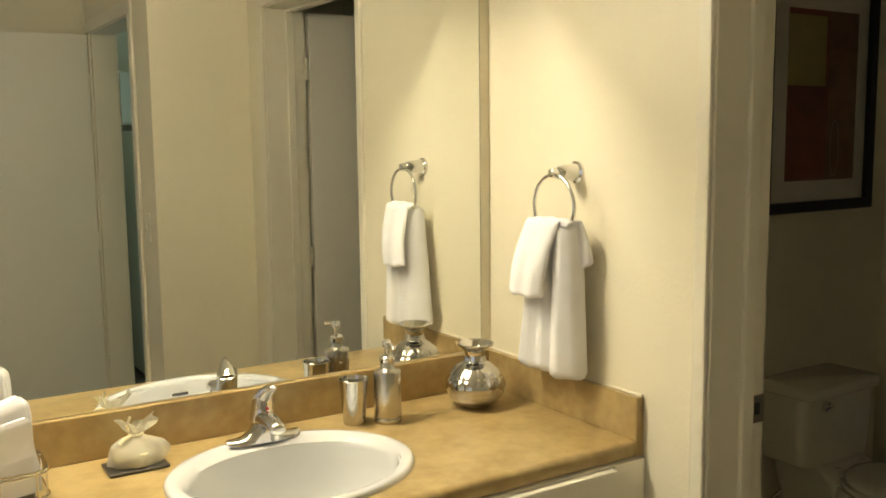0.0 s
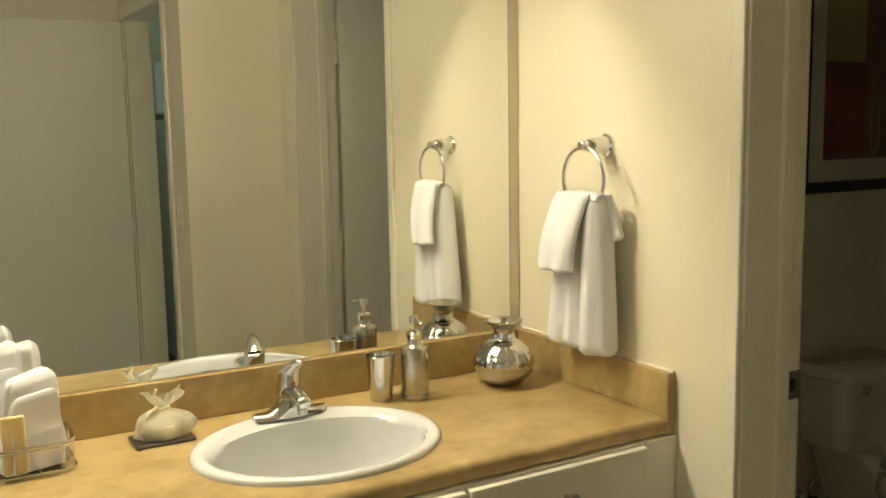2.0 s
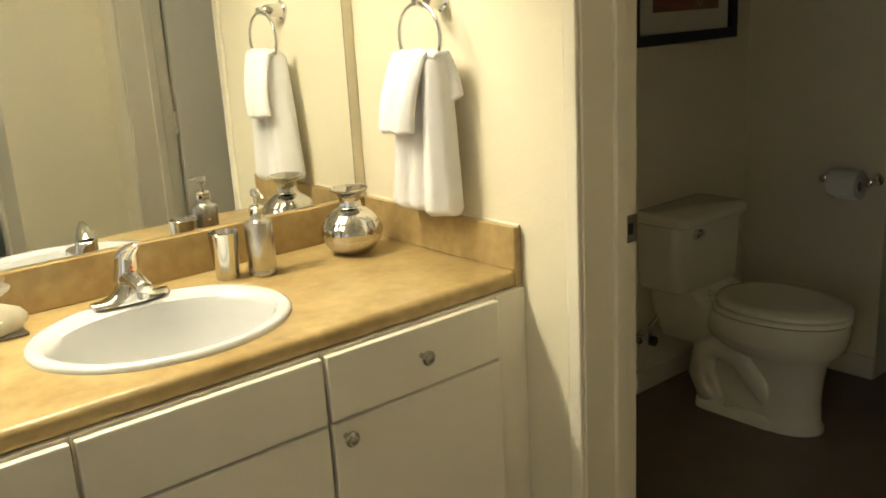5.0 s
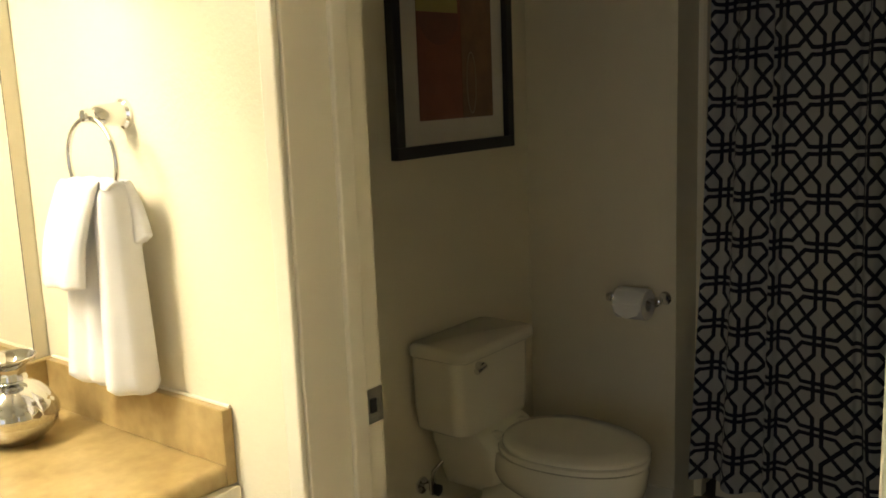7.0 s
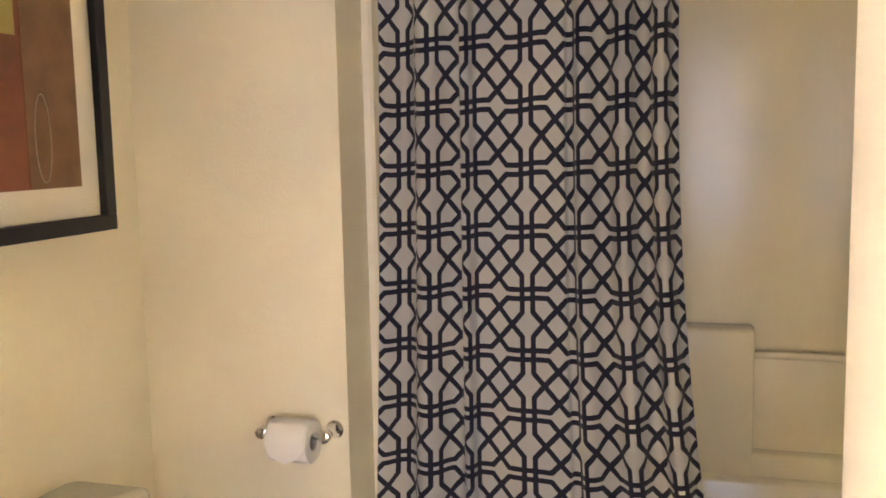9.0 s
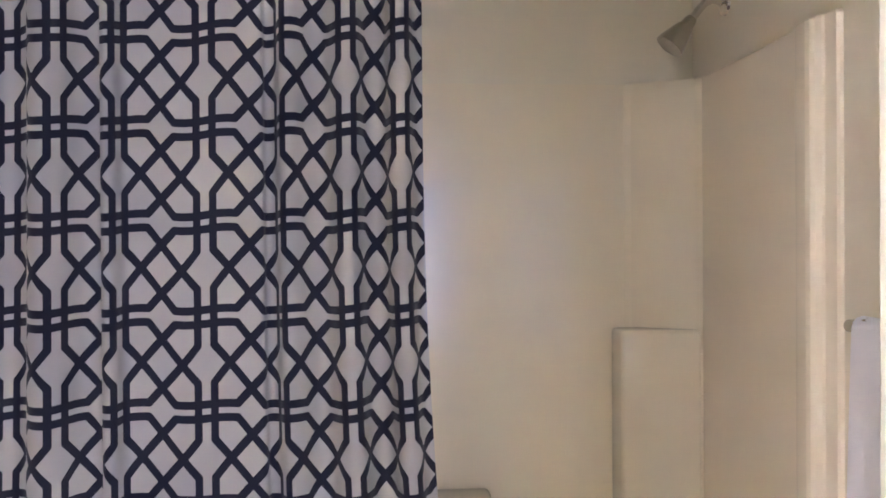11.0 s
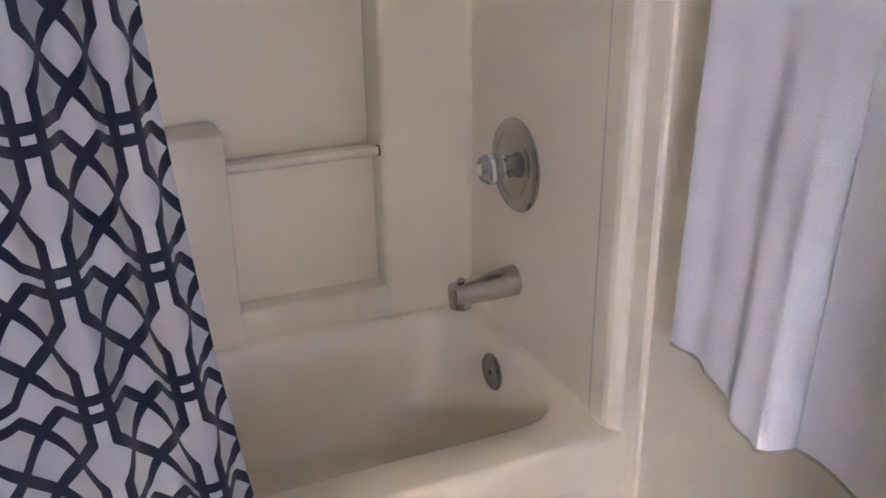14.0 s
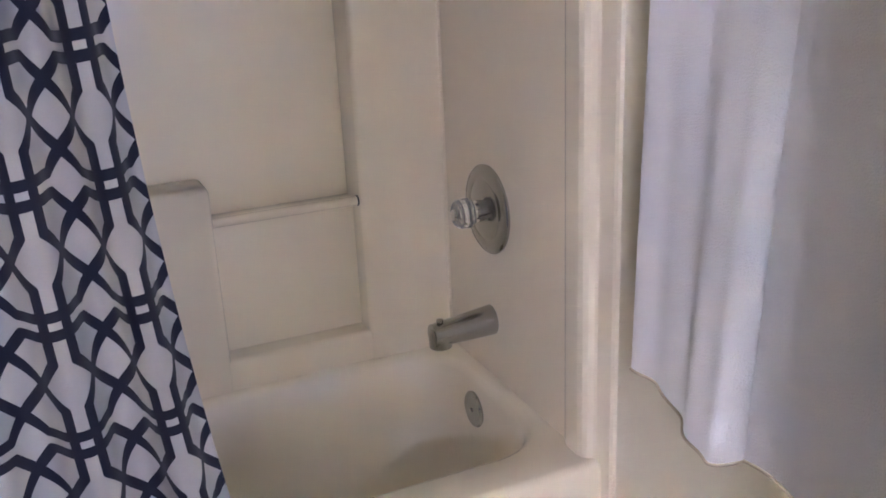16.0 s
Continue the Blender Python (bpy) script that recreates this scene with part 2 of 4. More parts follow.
sp = box(XD - 0.036, XD + 0.004, DL - 0.002, DL + 0.0005, 0.908, 0.968, 0.001)
sp = part("strike_plate", sp, M_NICKEL, fr, "dull steel strike plate")
# no hole is cut: a dark block paints the shade of the latch hole
part("latch_hole_shade", box(XD - 0.026, XD - 0.012, DL - 0.0035, DL - 0.0022, 0.926, 0.950), M_DARK, fr)

# toilet door, open against the inside
DW = 0.80


def door_leaf(name, label, hinge, yaw, width, handle_side, knob=True):
    """A flush door standing open; its leaf runs along local +x from the hinge."""
    e = thing(name, hinge, label, "door", kind="")
    e.rotation_euler = (0, 0, radians(yaw))

    def p(nm, bm, m, lab="", smooth=False, on=None):
        ob = part(nm, bm, m, None, lab, smooth)
        ob.parent = on or e
        return ob
    leaf = p("leaf", box(0.014, width, -0.0175, 0.0175, 0.012, DH - 0.004, 0.003), M_DOOR)
    for z in (0.25, 1.02, 1.80):
        h = lathe([(0.0045, z - 0.045), (0.006, z - 0.044), (0.006, z + 0.044), (0.0045, z + 0.045)], (-0.002, handle_side * 0.02, 0), 12)
        box(0.0, 0.0138, -0.014, 0.010, z - 0.044, z + 0.044, bm=h)
        p("hinge", h, M_TRIM, "painted over hinge", True)
    if knob:
        for s in (1, -1):
            kx, kz = width - 0.07, 0.94
            rose = lathe([(0.032, 0.0), (0.032, 0.004), (0.027, 0.010), (0.012, 0.013), (0.011, 0.040)], (0, 0, 0), 28, "y")
            bmesh.ops.scale(rose, vec=(1, s, 1), verts=rose.verts)
            bmesh.ops.translate(rose, vec=(kx, s * 0.0175, kz), verts=rose.verts)
            p("rose", rose, M_CHROME, "chrome rose", True, leaf)
            lev = tube([(kx + 0.006, s * 0.056, kz), (kx - 0.02, s * 0.058, kz), (kx - 0.06, s * 0.058, kz - 0.002), (kx - 0.105, s * 0.056, kz - 0.006)], [0.010, 0.0115, 0.0105, 0.008], 12)
            p("lever", lev, M_CHROME, "chrome lever", True, leaf)
        p("latch", box(width, width + 0.002, -0.011, 0.011, 0.91, 0.97, 0.0005), M_NICKEL, "", False, leaf)
    return e


door_leaf("door_1", "cream painted flush door with chrome lever, standing open", (XD + 0.012, DR - 0.0175, 0), 0.6, DW, 1)

# hall door frame and leaf
hf = thing("door_frame", (HX, -0.96, 0), "cream painted hall door frame", "door frame", kind="structure")
part("jamb", box(HX, HX + 0.12, -0.96 - 0.018, -0.96, 0, DH, 0.002), M_TRIM, hf)
part("jamb", box(HX, HX + 0.12, -1.72, -1.72 + 0.018, 0, DH, 0.002), M_TRIM, hf)
part("head_jamb", box(HX, HX + 0.12, -1.72, -0.96, DH, DH + 0.018, 0.002), M_TRIM, hf)
part("casing", box(HX - 0.012, HX, -0.955, -0.955 + CW, 0, DH + 0.005, 0.004), M_TRIM, hf)
part("casing", box(HX - 0.012, HX, -1.725 - CW, -1.725, 0, DH + 0.005, 0.004), M_TRIM, hf)
part("head_casing", box(HX - 0.012, HX, -1.725 - CW, -0.955 + CW, DH + 0.005, DH + 0.005 + CW, 0.004), M_TRIM, hf)
door_leaf("door_2", "white painted flush hall door standing open at the wall", (HX - 0.002, -1.735, 0), 180.0, 0.76, 1, knob=False)


def baseboard(b, label="white painted baseboard"):
    bm = box(*b, bev=0.003)
    return solo("baseboard", bm, M_TRIM, label, "baseboard", kind="structure")


baseboard((XD, X2 - 0.012, WN - 0.012, WN, 0, 0.085))
baseboard((X2 - 0.012, X2, YT, WN - 0.012, 0, 0.085))
baseboard((XD, XD + 0.012, DL + 0.005 + CW, WN - 0.012, 0, 0.085))
baseboard((XD + 0.0, 2.298, YP - 0.025, YP - 0.013, 0, 0.085))
baseboard((HX - 0.012, HX, -0.955 + CW, -0.68, 0, 0.085))
baseboard((HX - 0.012, X1 - 0.013, -0.68, -0.668, 0, 0.085))

# ---------- vanity ----------
CT = 0.847      # counter top
CB = 0.811
CF = 0.493      # counter front edge
VL = -1.570     # left end of the vanity
FACE = 0.487
SX, SY, SRX, SRY = -0.383, 0.757, 0.255, 0.215   # sink

# counter with an oval hole
cb = bmesh.new()
N = 64


def edge_pt(a):
    """Where a ray from the sink's middle leaves the counter."""
    dx, dy = math.cos(a), math.sin(a)
    k = 1e9
    for lim, d, c in ((X1 - 0.001, dx, SX), (VL, dx, SX), (WN - 0.021, dy, SY), (CF, dy, SY)):
        if abs(d) > 1e-9 and (lim - c) / d > 0:
            k = min(k, (lim - c) / d)
    return SX + dx * k, SY + dy * k


ang = sorted({2 * math.pi * i / N for i in range(N)} | {math.atan2(y - SY, x - SX) % (2 * math.pi) for x in (X1 - 0.001, VL) for y in (WN - 0.021, CF)})
ti, bi, roll = [], [], []
for a in ang:
    ix, iy = SX + (SRX - 0.03) * math.cos(a), SY + (SRY - 0.03) * math.sin(a)
    ox, oy = edge_pt(a)
    fr = 1.0 if abs(oy - CF) < 1e-6 else 0.0
    ti.append(cb.verts.new((ix, iy, CT)))
    # rolled front edge
    roll.append([cb.verts.new((ox, oy + fr * 0.016 * (1 - math.sin(q)), CT - 0.016 * (1 - math.cos(q)))) for q in (0.0, 0.31, 0.63, 0.94, 1.26, 1.57)]
                + [cb.verts.new((ox, oy + fr * 0.007 * (1 - math.cos(q)), CB + 0.007 * (1 - math.sin(q)))) for q in (0.0, 0.52, 1.05, 1.57)])
    bi.append(cb.verts.new((ix, iy, CB)))
K = len(ang)
for i in range(K):
    j = (i + 1) % K
    ra, rb = [ti[i]] + roll[i] + [bi[i]], [ti[j]] + roll[j] + [bi[j]]
    for q in range(len(ra)):
        w = (q + 1) % len(ra)
        cb.faces.new((ra[q], rb[q], rb[w], ra[w]))
ct = thing("countertop", (-0.6, 0.78, CB), "mottled tan laminate countertop with backsplash", "countertop")
part("worktop", cb, M_LAM, ct, "", True, 35)
part("backsplash", box(VL, X1 - 0.001, WN - 0.021, WN - 0.001, CT, 0.945, 0.003), M_LAM, ct)
part("side_splash", box(X1 - 0.021, X1 - 0.001, CF, WN - 0.0215, CT + 0.0005, 0.945, 0.002), M_LAM, ct)
part("splash_cap", box(X1 - 0.0215, X1 - 0.001, CF - 0.003, CF - 0.0002, CB + 0.003, 0.9445, 0.001), M_LAM, ct)
ck = tube([(X1 - 0.003, WN - 0.02, 0.946), (X1 - 0.003, CF, 0.946)], 0.0035, 8)
solo("caulk_bead", ck, M_TRIM, "white caulk bead above the side splash", "caulk", kind="structure")


def knob(parent, x, z):
    k = lathe([(0.006, 0.0), (0.006, -0.012), (0.011, -0.016), (0.0155, -0.021), (0.0155, -0.025), (0.012, -0.028), (0.010, -0.0275), (0.004, -0.030), (0.0, -0.030)], (x, FACE - 0.019, z), 24, "y")
    part("knob", k, M_NICKEL, parent, "ringed satin nickel knob", True)


def front(parent, name, x0, x1, z0, z1):
    return part(name, box(x0, x1, FACE - 0.019, FACE - 0.001, z0, z1, 0.003), M_CAB, parent)


def vanity_unit(x0, x1, label, drawer_knob, door_knob, split=0.671):
    """A base cabinet with one drawer front and one door below."""
    e = thing("vanity_cabinet", ((x0 + x1) / 2, 0.75, 0), label, "cabinet", "vanity cabinets")
    a, b, top = x0 + 0.0005, x1 - 0.0005, CB - 0.001
    part("face_frame", box(a, b, FACE, FACE + 0.018, 0.10, top), M_CAB, e)
    part("side_panel", box(a, a + 0.016, FACE + 0.0182, WN - 0.0102, 0.10, 0.64), M_CAB, e)
    part("side_panel", box(b - 0.016, b, FACE + 0.0182, WN - 0.0102, 0.10, 0.64), M_CAB, e)
    part("bottom_panel", box(a + 0.0162, b - 0.0162, FACE + 0.0182, WN - 0.0102, 0.10, 0.116), M_CAB, e)
    part("back_panel", box(a, b, WN - 0.010, WN - 0.002, 0.10, top), M_CAB, e)
    part("toe_kick", box(a, b, FACE + 0.07, WN - 0.002, 0.0, 0.0995), M_CAB, e)
    d = front(e, "drawer_front", x0 + 0.004, x1 - 0.004, split + 0.003, CB - 0.006)
    if drawer_knob is not None:
        knob(d, drawer_knob, 0.745)
    door = front(e, "door", x0 + 0.004, x1 - 0.004, 0.115, split - 0.003)
    knob(door, door_knob, 0.640)
    return e


vanity_unit(-0.207, 0.236, "white painted vanity cabinet with drawer and door", 0.016, -0.177)
vanity_unit(-0.662, -0.208, "white painted sink cabinet with false drawer front", None, -0.620)
vanity_unit(-1.116, -0.663, "white painted vanity cabinet with drawer and door", -0.874, -0.690)
vanity_unit(VL + 0.005, -1.117, "white painted vanity cabinet with drawer and door", -1.345, -1.155)
solo("filler_strip", box(0.2365, X1 - 0.001, FACE - 0.004, FACE + 0.014, 0.10, CB - 0.001, 0.002), M_CAB, "white painted filler strip between cabinet and wall", "trim", kind="structure")

# sink
sk = thing("sink", (SX, SY, CT), "white oval drop-in porcelain sink", "sink")
prof = [(1.0, 0.0), (1.0, 0.004), (0.99, 0.009), (0.965, 0.012), (0.92, 0.012), (0.885, 0.009), (0.862, 0.002), (0.848, -0.010), (0.830, -0.040), (0.800, -0.074), (0.755, -0.103), (0.69, -0.126), (0.60, -0.143), (0.49, -0.154), (0.36, -0.161), (0.22, -0.165), (0.16, -0.166), (0.085, -0.168)]
rings = []
for k, h in prof:
    rings.append(ell(SX, SY - (0.02 if k < 0.87 else 0), SRX * k, (SRY - (0.02 if k < 0.87 else 0)) * k, CT + h))
rings += [ell(SX, SY - 0.02, SRX * 0.085, SRY * 0.085, CT - 0.188)]
outer = [ell(SX, SY - 0.02, SRX * 0.12, SRY * 0.12, CT - 0.192), ell(SX, SY - 0.02, SRX * 0.76, SRY * 0.74, CT - 0.135), ell(SX, SY, SRX * 0.86, SRY * 0.85, CT - 0.01), ell(SX, SY, SRX * 0.875, SRY * 0.86, CT + 0.0005)]
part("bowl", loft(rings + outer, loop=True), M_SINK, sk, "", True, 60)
part("drain", lathe([(0.0, -0.171), (0.021, -0.171), (0.024, -0.165), (0.021, -0.1635), (0.016, -0.166), (0.0, -0.166)], (SX, SY - 0.02, CT), 28), M_CHROME, sk, "chrome drain", True)
# uncut overflow opening, its shade painted as a dark block
part("overflow_slot_shade", box(SX - 0.022, SX + 0.022, SY - SRY * 0.84 + 0.006, SY - SRY * 0.84 + 0.010, CT - 0.030, CT - 0.022, 0.002), M_DARK, sk)

# faucet, single lever on a swept base
FX, FY, FZ = -0.376, 0.940, CT + 0.0115
fa = thing("faucet", (FX, FY, FZ), "chrome single-lever faucet on the sink rim", "faucet")
rg = []
for i in range(25):
    u = i / 24 * 2 - 1
    top = 0.013 + 0.052 * math.exp(-(u / 0.33) ** 2)
    hw = 0.0245 * (1 - 0.35 * abs(u) ** 3) * (1 if abs(u) < 0.98 else 0.8)
    ring = []
    for q in range(20):
        a = 2 * math.pi * q / 20
        zz = top * max(0.0, math.sin(a)) ** 0.8
        ring.append((FX + 0.082 * u, FY + hw * math.cos(a), FZ - 0.001 + zz))
    rg.append(ring)
part("base", loft(rg), M_CHROME, fa, "", True, 50)
rg = []
for i in range(11):
    u = i / 10
    y = FY + 0.004 - 0.092 * u
    zc = FZ + 0.046 + 0.010 * math.sin(u * 2.6) - 0.004 * u
    hw, hh = 0.0225 - 0.004 * u, 0.019 - 0.005 * u
    rg.append([(FX + hw * math.cos(2 * math.pi * j / 18), y, zc + hh * math.sin(2 * math.pi * j / 18)) for j in range(18)])
for dy, kk in ((0.004, 0.93), (0.007, 0.80), (0.009, 0.55)):
    rg.append([(FX + hw * kk * math.cos(2 * math.pi * j / 18), y - dy, zc + hh * kk * math.sin(2 * math.pi * j / 18)) for j in range(18)])
part("spout", loft(rg), M_CHROME, fa, "", True, 60)
part("aerator", lathe([(0.010, -0.016), (0.0115, -0.014), (0.0115, 0.006)], (FX, FY - 0.077, FZ + 0.036), 20), M_NICKEL, fa, "", True)
rg = []
for i in range(12):
    u = i / 11
    zc = FZ + 0.046 + 0.040 * u
    r = 0.0275 - 0.003 * u
    tilt = 0.022 * max(0.0, u - 0.55) / 0.45
    rg.append([(FX + 0.006 * u + r * math.cos(2 * math.pi * j / 22), FY + 0.004 + r * math.sin(2 * math.pi * j / 22), zc + tilt * (0.5 + 0.5 * math.cos(2 * math.pi * j / 22 + 1.1))) for j in range(22)])
part("handle", loft(rg), M_CHROME, fa, "", True, 60)
part("lever_tip", tube([(FX + 0.004, FY + 0.006, FZ + 0.084), (FX + 0.006, FY - 0.006, FZ + 0.100), (FX + 0.010, FY - 0.022, FZ + 0.114), (FX + 0.014, FY - 0.036, FZ + 0.121), (FX + 0.016, FY - 0.042, FZ + 0.122)], [0.0225, 0.019, 0.013, 0.008, 0.003], 16), M_CHROME, fa, "", True)
part("hot_mark", lathe([(0.0038, 0.0), (0.0030, -0.0012), (0.0, -0.0014)], (FX + 0.004, FY - 0.0228, FZ + 0.074), 14, "y"), mat("red_dot", (0.55, 0.03, 0.02), 0.4), fa, "small red dot")

# mirror
mi = thing("mirror", (-0.6, WN - 0.005, 0.947), "large frameless wall mirror above the backsplash", "mirror")
part("glass", box(VL, 0.292, WN - 0.006, WN - 0.001, 0.947, 1.950), M_MIRROR, mi)
part("edge", box(0.2922, 0.2934, WN - 0.006, WN - 0.001, 0.947, 1.950), M_DARK, mi)

# vanity light bar
LX0, LX1 = -1.33, -0.11
vl = thing("vanity_light", ((LX0 + LX1) / 2, WN, 1.99), "white vanity light bar glowing above the mirror", "light fixture")
part("back_plate", box(LX0, LX1, WN - 0.025, WN - 0.001, 1.975, 2.11, 0.003), M_TRIM, vl)
part("end_cap", box(LX1 - 0.006, LX1, WN - 0.13, WN - 0.0255, 1.972, 2.105, 0.002), M_TRIM, vl)
part("end_cap", box(LX0, LX0 + 0.006, WN - 0.13, WN - 0.0255, 1.972, 2.105, 0.002), M_TRIM, vl)
part("top_cover", box(LX0 + 0.007, LX1 - 0.007, WN - 0.13, WN - 0.0255, 2.099, 2.105, 0.001), M_TRIM, vl)
part("front_cover", box(LX0 + 0.007, LX1 - 0.007, WN - 0.130, WN - 0.125, 1.972, 2.098, 0.001), M_GLOW_FRONT, vl, "translucent glowing front cover")
part("lamp_tube", tube([(LX0 + 0.03, WN - 0.058, 2.055), (LX1 - 0.03, WN - 0.058, 2.055)], 0.016, 16), M_GLOW, vl, "glowing fluorescent tube", True)
for x in (LX0 + 0.018, LX1 - 0.018):
    part("tube_holder", box(x - 0.011, x + 0.011, WN - 0.080, WN - 0.0255, 2.030, 2.080, 0.003), M_TRIM, vl)

# ---------- counter things ----------
# towel ring
tr = thing("towel_ring", (X1, 0.716, 1.43), "chrome towel ring on the side wall", "towel ring")
part("wall_plate", lathe([(0.026, 0.0), (0.026, -0.006), (0.021, -0.010), (0.0185, -0.030), (0.016, -0.055), (0.012, -0.060)], (X1, 0.716, 1.428), 28, "x"), M_CHROME, tr, "", True)
part("finial", lathe([(0.004, 0.012), (0.010, 0.009), (0.0125, 0.0), (0.010, -0.009), (0.004, -0.012)], (X1 - 0.069, 0.716, 1.428), 20, "x"), M_CHROME, tr, "", True)
RR, RC = 0.071, 1.353
part("ring", tube([(X1 - 0.069, 0.716 + RR * math.sin(2 * math.pi * i / 48), RC + RR * math.cos(2 * math.pi * i / 48)) for i in range(48)], 0.0045, 10, True), M_CHROME, tr, "", True)


def cloth(rows, thick=0.006):
    """A closed cloth from a grid of points, with thickness along its normals."""
    bm = bmesh.new()
    g = [[bm.verts.new(p) for p in r] for r in rows]
    for a, b in zip(g, g[1:]):
        for i in range(len(a) - 1):
            bm.faces.new((a[i], a[i + 1], b[i + 1], b[i]))
    bmesh.ops.recalc_face_normals(bm, faces=bm.faces)
    bm.normal_update()
    bmesh.ops.solidify(bm, geom=list(bm.faces), thickness=thick)
    return bm


def hang(top, low, zt, zb, xt, xb, th, folds, groove=0.0, hem=0.0):
    """A hanging fold of terry with body: edges in y at top and hem, thickness, folds (amount, count, phase)."""
    rings, n_, nv = [], 40, 34
    for k in range(nv):
        v = k / (nv - 1)
        e = v ** 0.9
        cap_ = min(1.0, v / 0.05, (1 - v) / 0.015 + 0.45) ** 0.5
        a, b = top[0] + (low[0] - top[0]) * e, top[1] + (low[1] - top[1]) * e
        xc = xt + (xb - xt) * math.sin(min(1.0, v * 1.2) * 1.57)
        ring = []
        for side in (-1, 1):
            for i in range(n_):
                u = i / n_ if side < 0 else 1 - i / n_
                edge_ = (1 - abs(2 * u - 1) ** 6) ** 0.5
                w = sum(am * math.sin(2 * math.pi * cn * u + ph + 0.7 * v) for am, cn, ph in folds) * (0.35 + 0.65 * v)
                w += groove * math.exp(-((u - 0.58 - 0.05 * v) / 0.05) ** 2)
                half = th / 2 * edge_ * cap_ * (0.85 + 0.15 * v)
                zz = zt + (zb - zt) * v + hem * (u - 0.5) * v + 0.004 * (abs(2 * u - 1) ** 4) * v + 0.0015 * math.sin(16 * u) * v
                ring.append((min(xc + w + side * half, X1 - 0.004 + 0.003 * side), a + (b - a) * u, zz))
        rings.append(ring)
    return loft(rings)


def hand_towel():
    """The towel gathered through the ring: a long fall behind, a short one in front, one loose corner."""
    zt = 1.318
    xr = X1 - 0.069
    e = thing("hand_towel", (xr, 0.716, zt), "white cotton hand towel hanging through the ring", "towel")
    part("long_fall", hang((0.778, 0.645), (0.830, 0.628), zt + 0.004, 0.962, xr + 0.008, xr + 0.008, 0.076, ((0.007, 1.6, 2.4), (0.004, 3.4, 0.6), (0.0025, 5.3, 1.2)), 0.014, -0.010), M_TOWEL, e, "", True, 100)
    part("short_fall", hang((0.782, 0.664), (0.810, 0.692), zt + 0.006, 1.146, xr - 0.024, xr - 0.058, 0.024, ((0.004, 0.8, 2.0), (0.002, 2.1, 0.3)), 0.0, -0.004), M_TOWEL, e, "", True, 100)
    part("loose_corner", hang((0.690, 0.642), (0.664, 0.622), zt + 0.005, 1.215, xr + 0.016, xr + 0.030, 0.020, ((0.005, 1.0, 0.6),), 0.0, 0.016), M_TOWEL, e, "", True, 100)
    arch = []
    for k in range(13):
        a = math.pi * k / 12
        row = []
        for i in range(25):
            u = i / 24
            row.append((xr - 0.004 - 0.018 * math.cos(a), 0.785 - 0.138 * u - 0.004 * (k / 12), zt - 0.008 + 0.017 * math.sin(a) * (1 - 0.35 * abs(2 * u - 1) ** 4) + 0.0015 * math.sin(u * 18)))
        arch.append(row)
    part("fold_over", cloth(arch, 0.006), M_TOWEL, e, "", True, 140)


hand_towel()

# tumbler
cu = thing("tumbler", (-0.143, 0.957, CT), "brushed steel tumbler on the counter", "cup")
part("cup", lathe([(0.0, 0.0), (0.025, 0.0), (0.0262, 0.002), (0.027, 0.012), (0.0335, 0.100), (0.0352, 0.1065), (0.0340, 0.108), (0.0325, 0.104), (0.0255, 0.014), (0.0, 0.006)], (-0.143, 0.957, CT + 0.001), 36), mat("polished_steel", (0.58, 0.57, 0.54), 0.13, 1.0, var=0.05), cu, "", True)

# soap pump
PX, PY = -0.071, 0.925
so = thing("soap_dispenser", (PX, PY, CT), "brushed steel soap pump bottle on the counter", "soap dispenser")
part("bottle", lathe([(0.0, 0.0), (0.031, 0.0), (0.0325, 0.002), (0.0325, 0.012), (0.0312, 0.014), (0.0325, 0.016), (0.0325, 0.119), (0.0315, 0.1225), (0.019, 0.127), (0.0165, 0.131), (0.016, 0.142), (0.0, 0.142)], (PX, PY, CT + 0.001), 36), M_NICKEL, so, "", True)
part("collar", lathe([(0.016, 0.142), (0.0175, 0.144), (0.0175, 0.156), (0.013, 0.160), (0.006, 0.162)], (PX, PY, CT + 0.001), 28), M_CHROME, so, "", True)
pump = part("pump_head", lathe([(0.005, 0.160), (0.0052, 0.178), (0.0105, 0.180), (0.0115, 0.190), (0.009, 0.196), (0.0, 0.198)], (PX, PY, CT + 0.001), 24), M_CHROME, so, "", True)
part("nozzle", tube([(PX, PY, CT + 0.188), (PX - 0.003, PY - 0.024, CT + 0.190), (PX - 0.006, PY - 0.042, CT + 0.188), (PX - 0.007, PY - 0.047, CT + 0.183)], [0.005, 0.0045, 0.004, 0.0035], 10), M_CHROME, pump, "", True)

# faceted silver vase
VX, VY = 0.172, 0.914
va = thing("vase", (VX, VY, CT), "round mirrored silver vase with square facets", "vase")


def lobes(a, h, r):
    """Rounded square facets in three tiers, parted by soft grooves."""
    tier = abs(math.sin(math.pi * (h - 0.004) / 0.037)) ** 0.45
    return r * (0.92 + 0.045 * abs(math.cos(5.5 * a)) ** 0.5 + 0.040 * tier)


rings = []
for k in range(61):
    h = 0.118 * k / 60
    r = 0.028 + 0.048 * math.sin(math.pi * min(1.0, (h + 0.004) / 0.116)) ** 0.72 if h < 0.112 else 0.0285 - (h - 0.112) * 0.5
    rings.append([(VX + lobes(2 * math.pi * i / 132, h, r) * math.cos(2 * math.pi * i / 132), VY + lobes(2 * math.pi * i / 132, h, r) * math.sin(2 * math.pi * i / 132), CT + 0.001 + h) for i in range(132)])
M_SILVER = mat("silvered_glass", (0.60, 0.585, 0.55), 0.05, 1.0, bump=0.10, bscale=30, var=0.10, vscale=30, bdist=0.004)
part("body", loft(rings), M_SILVER, va, "", True, 50)
nk = []
